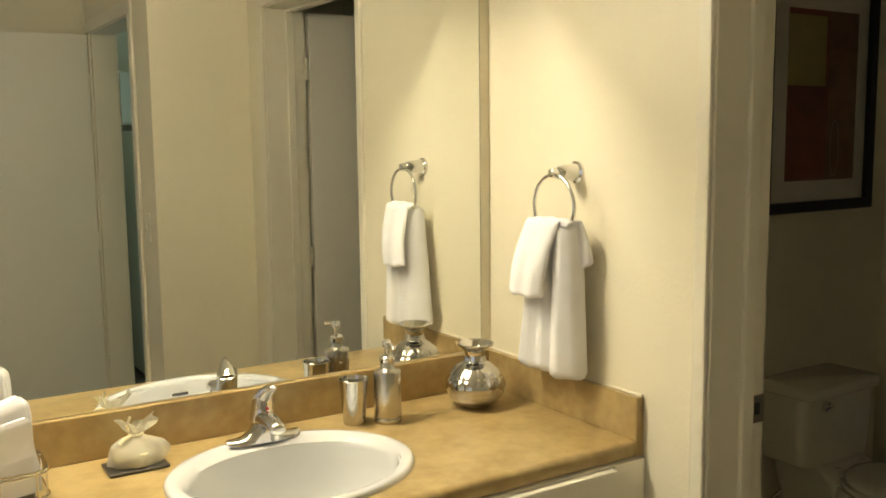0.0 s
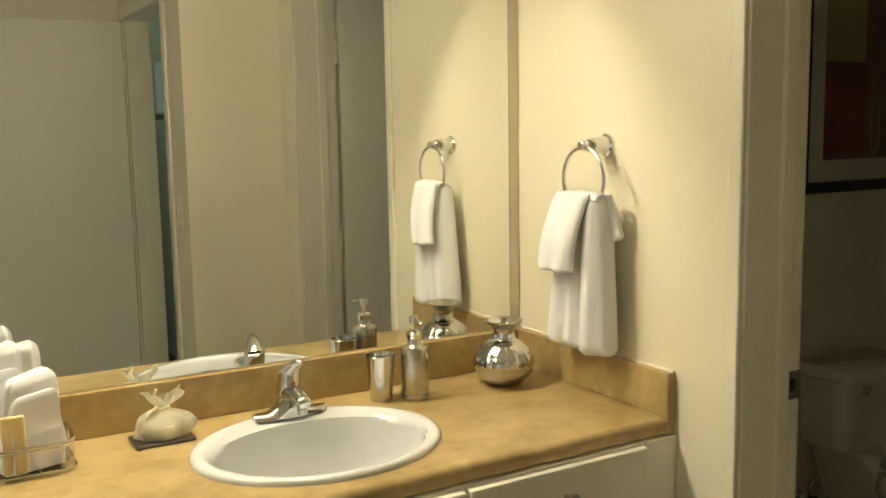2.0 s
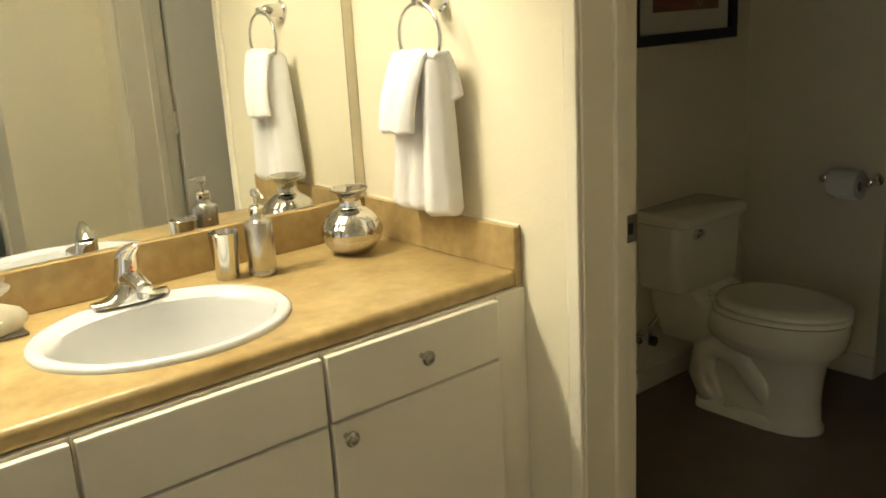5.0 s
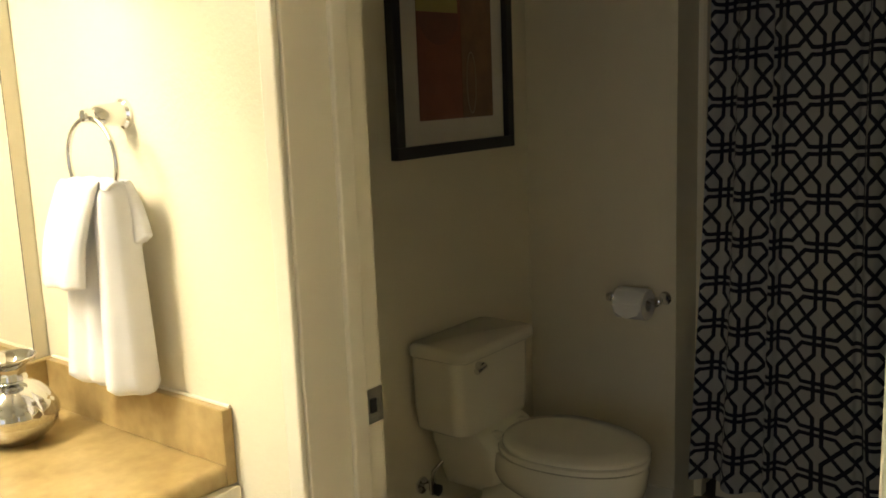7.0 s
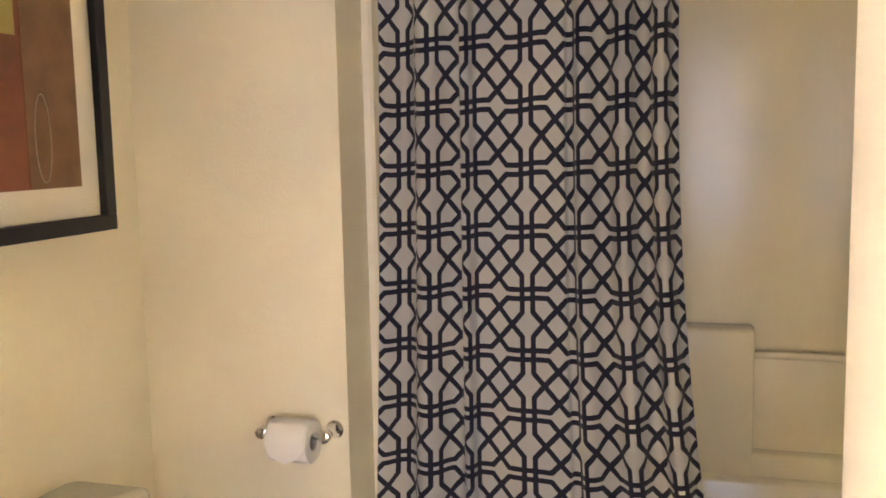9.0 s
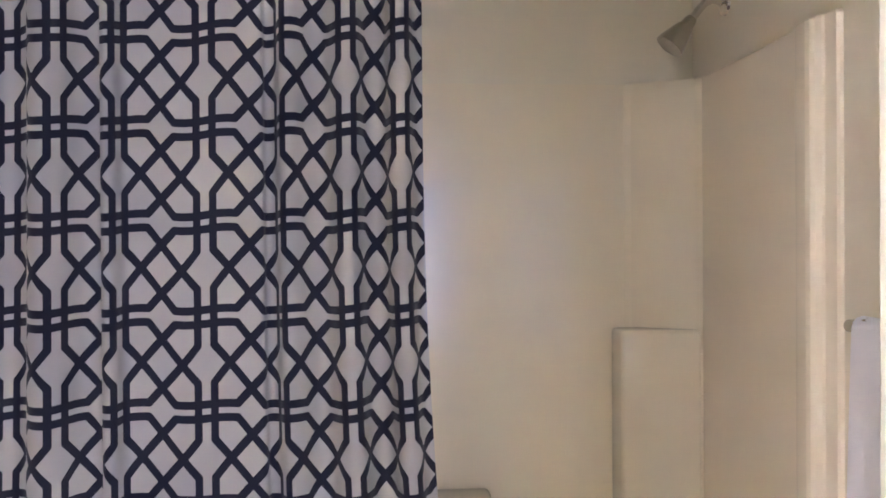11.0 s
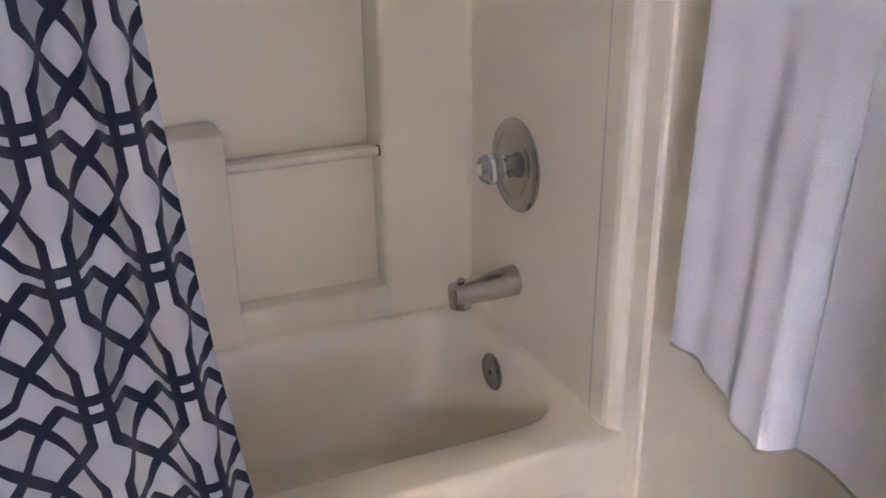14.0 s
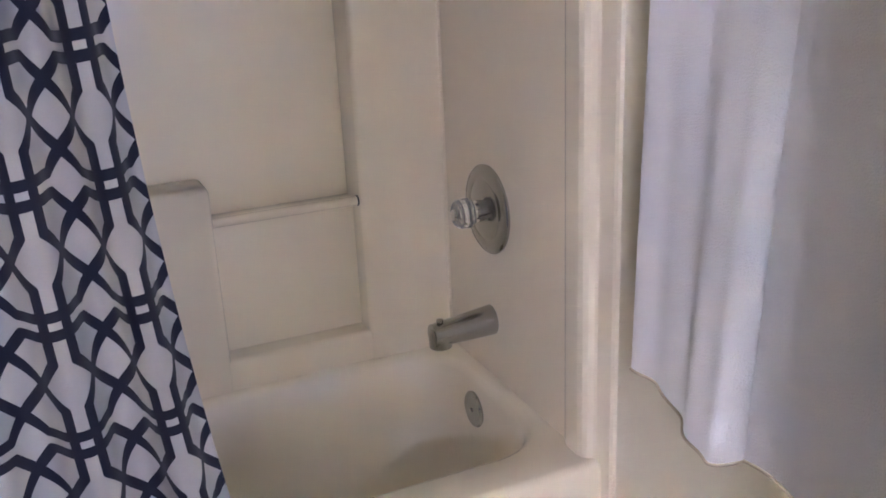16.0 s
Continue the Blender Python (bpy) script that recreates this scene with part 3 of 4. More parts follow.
for r, h in ((0.0285, 0.117), (0.0262, 0.124), (0.0255, 0.132), (0.0285, 0.142), (0.038, 0.151), (0.0465, 0.1555), (0.0475, 0.158), (0.0455, 0.1595), (0.036, 0.155), (0.0235, 0.142)):
    nk.append([(VX + r * (1 + 0.010 * math.sin(11 * q)) * math.cos(q), VY + r * (1 + 0.010 * math.sin(11 * q)) * math.sin(q), CT + 0.001 + h) for q in (2 * math.pi * i / 72 for i in range(72))])
part("neck", loft(nk, cap=False), M_SILVER, va, "flared scalloped silver neck", True, 60)
# shade inside the silver neck, put in as a dark surface
part("mouth", lathe([(0.0242, 0.1425), (0.0225, 0.132), (0.0, 0.128)], (VX, VY, CT + 0.001), 32, cap=False), M_DARK, va, "mouth of the vase, its inner shade coloured dark", True)

# soap in an organza bag on a small tray
BX, BY = -0.648, 0.955
ba = thing("soap_bag", (BX, BY, CT), "sheer cream organza bag of soap, tied at the top", "soap bag")
M_ORG = mat("organza", (0.80, 0.77, 0.62), 0.7, bump=0.3, bscale=180, var=0.10, vscale=60)
M_ORG.node_tree.nodes["Principled BSDF"].inputs["Alpha"].default_value = 0.55
sack = []
for k, (rx, ry, h) in enumerate(((0.056, 0.036, 0.003), (0.060, 0.038, 0.012), (0.060, 0.036, 0.026), (0.052, 0.030, 0.042), (0.030, 0.020, 0.054), (0.012, 0.011, 0.060), (0.012, 0.011, 0.064), (0.021, 0.014, 0.071), (0.032, 0.016, 0.081), (0.038, 0.014, 0.089))):
    ring = []
    for i in range(48):
        a = 2 * math.pi * i / 48
        w = 1 + (0.05 + 0.14 * (h > 0.066)) * math.sin(a * 7 + k * 0.5) + 0.05 * math.sin(a * 3 + k)
        ring.append((BX + 0.006 + rx * w * math.cos(a) + 0.004 * math.sin(k), BY + ry * w * math.sin(a), CT + 0.008 + h + (0.010 * math.sin(a * 2 + 1) + 0.004 * math.sin(a * 5)) * (h > 0.08)))
    sack.append(ring)
part("sack", loft(sack, cap=False), M_ORG, ba, "", True, 70)
M_SOAP = mat("cream_soap", (0.82, 0.76, 0.55), 0.5, bump=0.1, bscale=40)
part("soap_bar", lathe([(0.0, 0.0), (0.030, 0.002), (0.036, 0.012), (0.034, 0.024), (0.022, 0.031), (0.0, 0.033)], (BX + 0.004, BY - 0.002, CT + 0.013), 28), M_SOAP, ba, "round cream soap", True)
part("ribbon", tube([(BX + 0.006 + 0.0125 * math.cos(2 * math.pi * i / 20), BY + 0.012 * math.sin(2 * math.pi * i / 20), CT + 0.070) for i in range(20)], 0.003, 8, True), M_SOAP, ba, "cream ribbon", True)
for q, p_ in enumerate((((-0.006, 0.0, 0.071), (-0.012, -0.006, 0.092), (-0.006, -0.008, 0.110)), ((-0.008, -0.010, 0.071), (-0.022, -0.018, 0.069), (-0.032, -0.020, 0.060)))):
    part("ribbon_tail", tube([(BX + a, BY + b, CT + c) for a, b, c in p_], [0.003, 0.0035, 0.003], 8), M_SOAP, ba, "", True)
solo("soap_tray", box(BX - 0.058, BX + 0.062, BY - 0.042, BY + 0.040, CT + 0.0005, CT + 0.008, 0.003), mat("dark_tray", (0.10, 0.09, 0.08), 0.3, 0.6, var=0.15), "small dark metal tray under the soap bag", "tray")

# wire basket with rolled washcloths
KX, KY = -0.960, 0.940
KHX, KHY = 0.140, 0.072
bk = thing("wire_basket", (KX, KY, CT), "chrome wire basket of folded washcloths on the counter", "basket")
for h in (0.006, 0.052, 0.058):
    part("wire_rail", tube([(x, y, CT + h) for x, y, _ in rrect(KX, KY, KHX, KHY, 0.03, 0, 8)], 0.0024, 8, True), M_CHROME, bk, "", True)
for i, (x, y, _) in enumerate(rrect(KX, KY, KHX, KHY, 0.03, 0, 8)):
    if i % 4 == 0:
        part("upright", tube([(x, y, CT + 0.006), (x, y, CT + 0.060)], 0.0019, 6), M_CHROME, bk, "", True)
for i in range(7):
    x = KX - 0.115 + i * 0.038
    part("floor_wire", tube([(x, KY - 0.070, CT + 0.007), (x, KY + 0.070, CT + 0.007)], 0.002, 6), M_CHROME, bk, "", True)


def folded_cloth(x, y, w, d, h, lean, turn, label):
    """A washcloth folded into a tapering upright wedge with soft creases and a fold lapped over its front."""
    def wedge(k0, oy, ww, dd, hh, seed):
        rings = []
        for k in range(25):
            v = k / 24
            zz = hh * v
            top = max(0.0, (v - 0.90) / 0.10)
            sx_, sy_ = ww / 2 * (1 - 0.26 * v) * (1 - 0.22 * top ** 2), dd / 2 * (1 - 0.30 * v) * (1 - 0.55 * top ** 2)
            ring = []
            for q, (px, py, _) in enumerate(rrect(0, 0, sx_, sy_, min(sx_, sy_) * 0.55, 0, 9)):
                cr = 1 + 0.05 * math.sin(seed + q * 0.8 + 3 * v) + 0.045 * math.sin(seed * 2 + v * 9 + q * 0.3)
                lx, ly = px * cr, py * (cr + 0.06 * math.sin(px * 90 + v * 4 + seed)) + oy
                c, s2 = math.cos(turn), math.sin(turn)
                ring.append((x + lx * c - ly * s2 + lean * zz, y + lx * s2 + ly * c, CT + 0.010 + k0 + zz + 0.16 * px * v + 0.003 * math.sin(px * 70 + seed) * v))
            rings.append(ring)
        return loft(rings)
    bm = wedge(0.0, 0.006, w, d, h, 1.0 + x * 7)
    join(bm, wedge(0.0, -d * 0.36, w * 0.93, d * 0.40, h * 0.80, 2.0 + x * 5))
    return solo("folded_washcloth", bm, M_TOWEL, label, "towel", "washcloths in the basket", smooth=True)


folded_cloth(-0.893, 0.915, 0.118, 0.056, 0.176, 0.02, 0.30, "white cotton washcloth folded upright in the wire basket")
folded_cloth(-0.945, 0.970, 0.112, 0.050, 0.222, 0.02, 0.15, "taller white cotton washcloth folded upright in the wire basket")
folded_cloth(-1.035, 0.925, 0.095, 0.060, 0.176, -0.04, -0.1, "white cotton washcloth folded upright in the wire basket")
M_CREAM = mat("cream_box", (0.78, 0.62, 0.34), 0.5, var=0.05)
solo("soap_carton", box(-0.945, -0.905, 0.872, 0.882, CT + 0.009, CT + 0.120, 0.004), M_CREAM, "cream soap carton standing in the wire basket", "carton")

# ---------- toilet ----------
TX = 1.609
to_ = thing("toilet", (TX, 0.70, 0), "white two-piece porcelain toilet with closed lid", "toilet")
TF = 0.860     # tank front
rg = []
for k, z in ((0.88, 0.425), (0.915, 0.430), (0.93, 0.438), (0.97, 0.50), (1.0, 0.60), (1.0, 0.658)):
    rg.append(rrect(TX, (TF + WN - 0.02) / 2, 0.195 * k, (WN - 0.02 - TF) / 2 * (0.92 + 0.08 * k), 0.035, z))
tank = part("tank", loft(rg), M_PORC, to_, "", True, 50)
rg = []
for k, z in ((0.97, 0.659), (1.0, 0.662), (1.0, 0.684), (0.985, 0.692), (0.95, 0.696)):
    rg.append(rrect(TX, (TF + WN - 0.02) / 2 - 0.010, 0.199 * k, 0.108 * k, 0.032, z))
part("tank_lid", loft(rg), M_PORC, tank, "", True, 50)
lv_ = tube([(TX - 0.093, TF - 0.001, 0.632), (TX - 0.093, TF - 0.020, 0.632)], 0.013, 16)
join(lv_, tube([(TX - 0.086, TF - 0.022, 0.633), (TX - 0.108, TF - 0.026, 0.631), (TX - 0.132, TF - 0.025, 0.626)], [0.009, 0.008, 0.010], 12))
part("flush_lever", lv_, M_CHROME, tank, "chrome flush lever", True)


def egg(cy, rx, front_r, back_r, z, n=44):
    """An elongated bowl outline, front towards -y."""
    out = []
    for i in range(n):
        a = 2 * math.pi * i / n
        ry = back_r if math.sin(a) > 0 else front_r
        out.append((TX + 0.94 * rx * math.cos(a), cy + ry * math.sin(a), z))
    return out


BY0 = 0.625
bowl = [egg(0.560, 0.098, 0.130, 0.30, 0.0), egg(0.560, 0.098, 0.130, 0.30, 0.018), egg(0.560, 0.090, 0.120, 0.28, 0.035), egg(0.558, 0.086, 0.115, 0.24, 0.10), egg(0.560, 0.090, 0.122, 0.22, 0.18), egg(0.568, 0.100, 0.140, 0.22, 0.235),
        egg(0.600, 0.135, 0.195, 0.21, 0.262), egg(0.618, 0.166, 0.240, 0.22, 0.290), egg(BY0, 0.178, 0.256, 0.225, 0.318), egg(BY0, 0.182, 0.262, 0.225, 0.365), egg(BY0, 0.180, 0.260, 0.225, 0.385)]
part("bowl", loft(bowl), M_PORC, to_, "", True, 60)
part("tank_shelf", loft([rrect(TX, 0.905, 0.085, 0.12, 0.04, 0.23), rrect(TX, 0.905, 0.105, 0.13, 0.04, 0.31), rrect(TX, 0.90, 0.13, 0.135, 0.04, 0.383), rrect(TX, 0.925, 0.125, 0.11, 0.04, 0.424)]), M_PORC, to_, "", True, 60)
part("foot", loft([rrect(TX, 0.70, 0.098, 0.175, 0.06, 0.0), rrect(TX, 0.70, 0.096, 0.173, 0.06, 0.028), rrect(TX, 0.70, 0.080, 0.155, 0.06, 0.045)]), M_PORC, to_, "", True, 60)
part("web", loft([rrect(TX, 0.70, 0.055, 0.16, 0.05, 0.02), rrect(TX, 0.70, 0.058, 0.165, 0.05, 0.12), rrect(TX, 0.72, 0.066, 0.17, 0.05, 0.24), rrect(TX, 0.74, 0.085, 0.17, 0.05, 0.34)]), M_PORC, to_, "", True, 60)
for s in (1, -1):
    part("trapway", tube([(TX + s * 0.030, 0.585, 0.06), (TX + s * 0.058, 0.615, 0.14), (TX + s * 0.064, 0.680, 0.215), (TX + s * 0.064, 0.755, 0.245), (TX + s * 0.062, 0.825, 0.215), (TX + s * 0.060, 0.845, 0.13), (TX + s * 0.045, 0.815, 0.05), (TX + s * 0.045, 0.79, 0.02)], [0.04, 0.046, 0.050, 0.052, 0.05, 0.05, 0.05, 0.04], 18), M_PORC, to_, "", True, 60)
part("seat", loft([egg(BY0, 0.180, 0.260, 0.20, 0.388), egg(BY0, 0.186, 0.266, 0.20, 0.392), egg(BY0, 0.186, 0.266, 0.20, 0.402), egg(BY0, 0.182, 0.262, 0.20, 0.406)]), M_PORC, to_, "", True, 50)
part("seat_lid", loft([egg(BY0, 0.183, 0.263, 0.18, 0.411), egg(BY0, 0.187, 0.267, 0.18, 0.414), egg(BY0, 0.187, 0.267, 0.18, 0.424), egg(BY0, 0.178, 0.258, 0.175, 0.431), egg(BY0, 0.13, 0.19, 0.15, 0.434)]), M_PORC, to_, "", True, 50)
for s in (1, -1):
    part("seat_hinge", box(TX + s * 0.07 - 0.02, TX + s * 0.07 + 0.02, 0.800, 0.832, 0.386, 0.425, 0.006), M_PORC, to_, "", True)
    part("bolt_cap", lathe([(0.014, 0.0), (0.013, 0.012), (0.0, 0.018)], (TX + s * 0.088, 0.72, 0.04), 16), M_PORC, to_, "", True)
# water supply
ws = thing("supply_valve", (1.478, WN, 0.215), "chrome shut-off valve with supply hose below the tank", "valve")
part("flange", lathe([(0.028, 0.0), (0.026, -0.006), (0.010, -0.010), (0.010, -0.05)], (1.478, WN - 0.0005, 0.215), 24, "y"), M_CHROME, ws, "", True)
part("valve_body", tube([(1.478, WN - 0.045, 0.198), (1.478, WN - 0.045, 0.245)], 0.012, 14), M_CHROME, ws, "", True)
part("handle", lathe([(0.006, 0.0), (0.018, -0.004), (0.018, -0.014), (0.006, -0.018)], (1.478, WN - 0.057, 0.215), 16, "y"), M_BLACK, ws, "dark oval valve handle", True)
part("hose", tube([(1.478, WN - 0.045, 0.245), (1.480, WN - 0.047, 0.27), (1.508, WN - 0.06, 0.295), (1.528, WN - 0.075, 0.32), (1.512, WN - 0.085, 0.36), (1.500, WN - 0.09, 0.386)], 0.006, 10), M_NICKEL, ws, "braided steel hose", True)

# framed picture
P0, P1, PZ0, PZ1 = 1.404, 2.007, 1.245, 2.035
pc = thing("framed_picture", ((P0 + P1) / 2, WN, PZ0), "black framed abstract print with a wide cream mat", "picture")
pf = bmesh.new()
FW = 0.036
for b in ((P0, P1, PZ0, PZ0 + FW), (P0, P1, PZ1 - FW, PZ1), (P0, P0 + FW, PZ0 + FW, PZ1 - FW), (P1 - FW, P1, PZ0 + FW, PZ1 - FW)):
    box(b[0], b[1], WN - 0.032, WN - 0.001, b[2], b[3], 0.002, 1, bm=pf)
part("frame", pf, M_FRAME, pc)
part("mat", box(P0 + FW, P1 - FW, WN - 0.012, WN - 0.008, PZ0 + FW, PZ1 - FW), M_MAT, pc, "cream mat board")
M_RUST = mat("print_rust", (0.24, 0.085, 0.045), 0.6, var=0.45, vscale=9)
M_BROWN = mat("print_brown", (0.22, 0.12, 0.06), 0.6, var=0.5, vscale=14)
M_YELLOW = mat("print_yellow", (0.40, 0.33, 0.10), 0.6, var=0.2, vscale=8)
M_GREYP = mat("print_grey", (0.19, 0.075, 0.045), 0.6, var=0.35, vscale=10)
A0, A1, AZ0, AZ1 = 1.530, 1.908, 1.352, 1.925
pr = part("print", box(A0, A1, WN - 0.0138, WN - 0.0125, AZ0, AZ1), M_RUST, pc, "rust and brown abstract print")
part("print_block", box(A0 + 0.215, A1, WN - 0.0150, WN - 0.0141, AZ0, AZ1), M_BROWN, pr)
part("print_block", box(A0, A0 + 0.20, WN - 0.0150, WN - 0.0141, 1.672, AZ1 - 0.02), M_YELLOW, pr, "yellow square of the print")
half = [(A0 + 0.105 + 0.10 * math.cos(radians(a)), 1.670 + 0.095 * math.sin(radians(a))) for a in range(180, 361, 12)]
bl = loft([[(px, WN - 0.0153, pz) for px, pz in half], [(px, WN - 0.0160, pz) for px, pz in half]])
part("print_bowl", bl, M_GREYP, pr, "brown bowl shape of the print")
part("print_leaf", tube([(A0 + 0.262 + 0.024 * math.cos(2 * math.pi * i / 24), WN - 0.0155, 1.46 + 0.095 * math.sin(2 * math.pi * i / 24)) for i in range(24)], 0.0016, 6, True), mat("print_line", (0.42, 0.34, 0.24), 0.7), pr, "", True)

# paper holder
HY, HZ = 0.545, 0.744
ph = thing("toilet_paper_holder", (X2, HY, HZ), "chrome paper holder on the stub wall", "paper holder")
for s in (0, 1):
    y = HY + s * 0.165
    part("post", lathe([(0.022, 0.0), (0.022, -0.005), (0.016, -0.010), (0.011, -0.030), (0.013, -0.052), (0.016, -0.060), (0.014, -0.074), (0.006, -0.078)], (X2, y, HZ), 24, "x"), M_CHROME, ph, "", True)
part("roller", tube([(X2 - 0.062, HY + 0.012, HZ), (X2 - 0.062, HY + 0.153, HZ)], 0.008, 12), M_CHROME, ph, "", True)
tp_ = lathe([(0.021, -0.052), (0.050, -0.052), (0.0525, -0.049), (0.0525, 0.049), (0.050, 0.052), (0.021, 0.052)], (X2 - 0.062, HY + 0.083, HZ - 0.014), 36, "y", cap=False)
sheet = [[(X2 - 0.062 - 0.0535 * math.cos(a), y, HZ - 0.014 + 0.0535 * math.sin(a)) for y in (HY + 0.033, HY + 0.083, HY + 0.133)] for a in [radians(d) for d in range(60, -1, -10)]]
sheet += [[(X2 - 0.117, HY + 0.045, HZ - 0.04), (X2 - 0.117, HY + 0.083, HZ - 0.055), (X2 - 0.117, HY + 0.121, HZ - 0.04)]]
rl = thing("toilet_paper_roll", (X2 - 0.062, HY + 0.083, HZ - 0.02), "white toilet paper roll with folded end", "toilet paper")
part("roll", tp_, M_PAPER, rl, "", True)
part("loose_sheet", cloth(sheet, 0.0012), M_PAPER, rl, "", True)

# ---------- tub and surround ----------
ZR = 0.420
XF = 2.333
tb = thing("bathtub", ((XF + XB) / 2, -0.25, 0), "cream acrylic bathtub with moulded shower surround", "bathtub")
XI = 2.923     # front of the moulded ledges
# rim and basin
cx, cy = (XF + XB) / 2, (YP + YN) / 2
hx, hy = (XB - XF) / 2, (YN - YP) / 2 + 0.020
n = 8
ix, iy = (2.908 - 2.431) / 2, hy - 0.052
icx = (2.908 + 2.431) / 2
rings = [rrect(cx, cy, hx, hy, 0.004, ZR - 0.03, n), rrect(cx, cy, hx, hy, 0.012, ZR - 0.012, n), rrect(cx, cy, hx - 0.004, hy - 0.004, 0.012, ZR - 0.003, n), rrect(cx, cy, hx - 0.012, hy - 0.010, 0.012, ZR, n),
         rrect(icx, cy, ix + 0.012, iy + 0.012, 0.12, ZR, n), rrect(icx, cy, ix + 0.002, iy + 0.002, 0.115, ZR - 0.006, n), rrect(icx, cy, ix - 0.004, iy - 0.006, 0.11, ZR - 0.02, n),
         rrect(icx, cy, ix - 0.02, iy - 0.03, 0.11, 0.29, n), rrect(icx, cy, ix - 0.045, iy - 0.08, 0.11, 0.19, n), rrect(icx, cy, ix - 0.085, iy - 0.13, 0.10, 0.145, n), rrect(icx, cy, ix - 0.14, iy - 0.2, 0.08, 0.135, n)]
bm = loft(rings, cap=False)
bm.verts.ensure_lookup_table()
k = len(rings[0])
bm.faces.new(bm.verts[-k:])
part("basin", bm, M_ACRYL, tb, "", True, 60)
ys_ = [YP - 0.022, YP + 0.045, YP + 0.06, YP + 0.075, 0.0, YN]
ap = []
for i, y in enumerate(ys_):
    e = 0.0 if i == 0 else (0.0 if i == 1 else (0.5 if i == 2 else 1.0))
    ap.append([(XF + dx * e, y, z) for dx, z in ((0.0, ZR - 0.030), (0.0, 0.335), (0.003, 0.322), (0.016, 0.309), (0.020, 0.292), (0.020, 0.06), (0.008, 0.045), (0.004, 0.0))])
part("apron", loft(ap, close=False), M_ACRYL, tb, "", True, 50)

# surround panels
ST = 1.871


def slab(pts, z0, z1):
    return loft([[(x, y, z0) for x, y in pts], [(x, y, z1) for x, y in pts]])


part("back_panel", slab([(XB, YN), (XB, YP + 0.15), (XB + 0.024, YP + 0.15), (XB + 0.024, YN)], ZR, ST), M_ACRYL, tb)
# cove between back and plumbing wall
part("corner_cove", loft([[(x, y, z) for z in (ZR, ST)] for x, y in ((XB, YP + 0.164), (XB - 0.007, YP + 0.147), (XB - 0.093, YP + 0.013), (XB - 0.106, YP))], close=False), M_ACRYL, tb, "", False)
part("end_panel", box(2.425, XB - 0.105, YP - 0.024, YP, ZR - 0.03, ST, 0.002), M_ACRYL, tb)
part("end_panel", box(2.425, XB, YN, YN + 0.024, ZR - 0.03, ST, 0.002), M_ACRYL, tb)
# rounded front column that runs down to the floor and out into a flat wall flange
COLUMN = ((2.432, -0.010), (2.430, 0.0005), (2.422, 0.004), (2.412, 0.010), (2.400, 0.012), (2.370, 0.012), (2.359, 0.009), (2.352, 0.002), (2.348, -0.008), (2.344, -0.012), (2.338, -0.0135), (2.308, -0.0150), (2.303, -0.0185), (2.301, -0.0246))
for y0, sg in ((YP, 1), (YN, -1)):
    deep = 1.0 if sg > 0 else (YT - YN) / 0.0246     # the far flange stands off to its own wall
    skin = [(x, d if d > -0.009 else d * deep) for x, d in COLUMN]
    foot = [[(x, y0 + sg * d, z) for x, d in skin] for z in (ZR - 0.012, ST - 0.02, ST + 0.004)]
    top = [(x + 0.004 * (2.37 - x) / 0.07, y0 + sg * min(d, -0.002), ST + 0.010) for x, d in skin]
    part("front_column", loft(foot + [top, [(x, y0 - sg * 0.0246 * deep, ST + 0.012) for x, d in skin]], close=False), M_ACRYL, tb, "", True, 12)
    part("wall_flange", loft([[(x, y0 + sg * d, z) for x, d in ((2.350, -0.0150 * deep), (2.308, -0.0150 * deep), (2.303, -0.0185 * deep), (2.301, -0.0246 * deep))] for z in (0.0, ZR - 0.011)], close=False), M_ACRYL, tb, "", True, 12)
# moulded ledges
part("corner_shelf", box(XI, XB - 0.0005, YP + 0.0, -0.771, ZR - 0.012, 1.262, 0.012, 4), M_ACRYL, tb, "", True)
part("low_ledge", box(XI, XB - 0.0005, -0.460, YN - 0.001, ZR - 0.012, 0.867, 0.014, 4), M_ACRYL, tb, "", True)
part("niche_sill", box(XI + 0.004, XB - 0.0005, -0.801, -0.430, ZR - 0.020, 0.488, 0.012, 4), M_ACRYL, tb, "", True)
part("niche_back", box(XB - 0.044, XB - 0.0008, -0.801, -0.430, 0.463, 0.786, 0.010, 3), M_ACRYL, tb, "", True)
part("soap_rail", tube([(XI + 0.020, -0.7705, 0.788), (XI + 0.020, -0.460, 0.788)], 0.0098, 14), M_ACRYL, tb, "", True)
part("rail_socket", lathe([(0.0115, 0.0), (0.0115, 0.003)], (XI + 0.020, -0.7704, 0.788), 16, "y"), M_BLACK, tb, "dark rail socket")

# valve trim
VVX, VVZ = 2.720, 0.792
vt = thing("shower_valve", (VVX, YP, VVZ), "round chrome shower valve with clear faceted knob", "valve")
part("escutcheon", lathe([(0.0915, 0.0), (0.0915, 0.004), (0.087, 0.009), (0.068, 0.013), (0.063, 0.011), (0.054, 0.014), (0.024, 0.018)], (VVX, YP + 0.0005, VVZ), 48, "y"), M_CHROME_DIM, vt, "", True)
part("stem", lathe([(0.022, 0.014), (0.022, 0.028), (0.016, 0.032), (0.015, 0.038)], (VVX, YP, VVZ), 28, "y"), M_CHROME, vt, "", True)
M_CLEAR = mat("clear_acrylic", (0.92, 0.92, 0.90), 0.05, var=0.0)
M_CLEAR.node_tree.nodes["Principled BSDF"].inputs["Transmission Weight"].default_value = 0.9
kn = lathe([(0.014, 0.036), (0.028, 0.040), (0.031, 0.047), (0.030, 0.066), (0.024, 0.074), (0.0, 0.076)], (VVX, YP, VVZ), 12, "y")
kb = part("knob", kn, M_CLEAR, vt, "clear faceted acrylic knob")
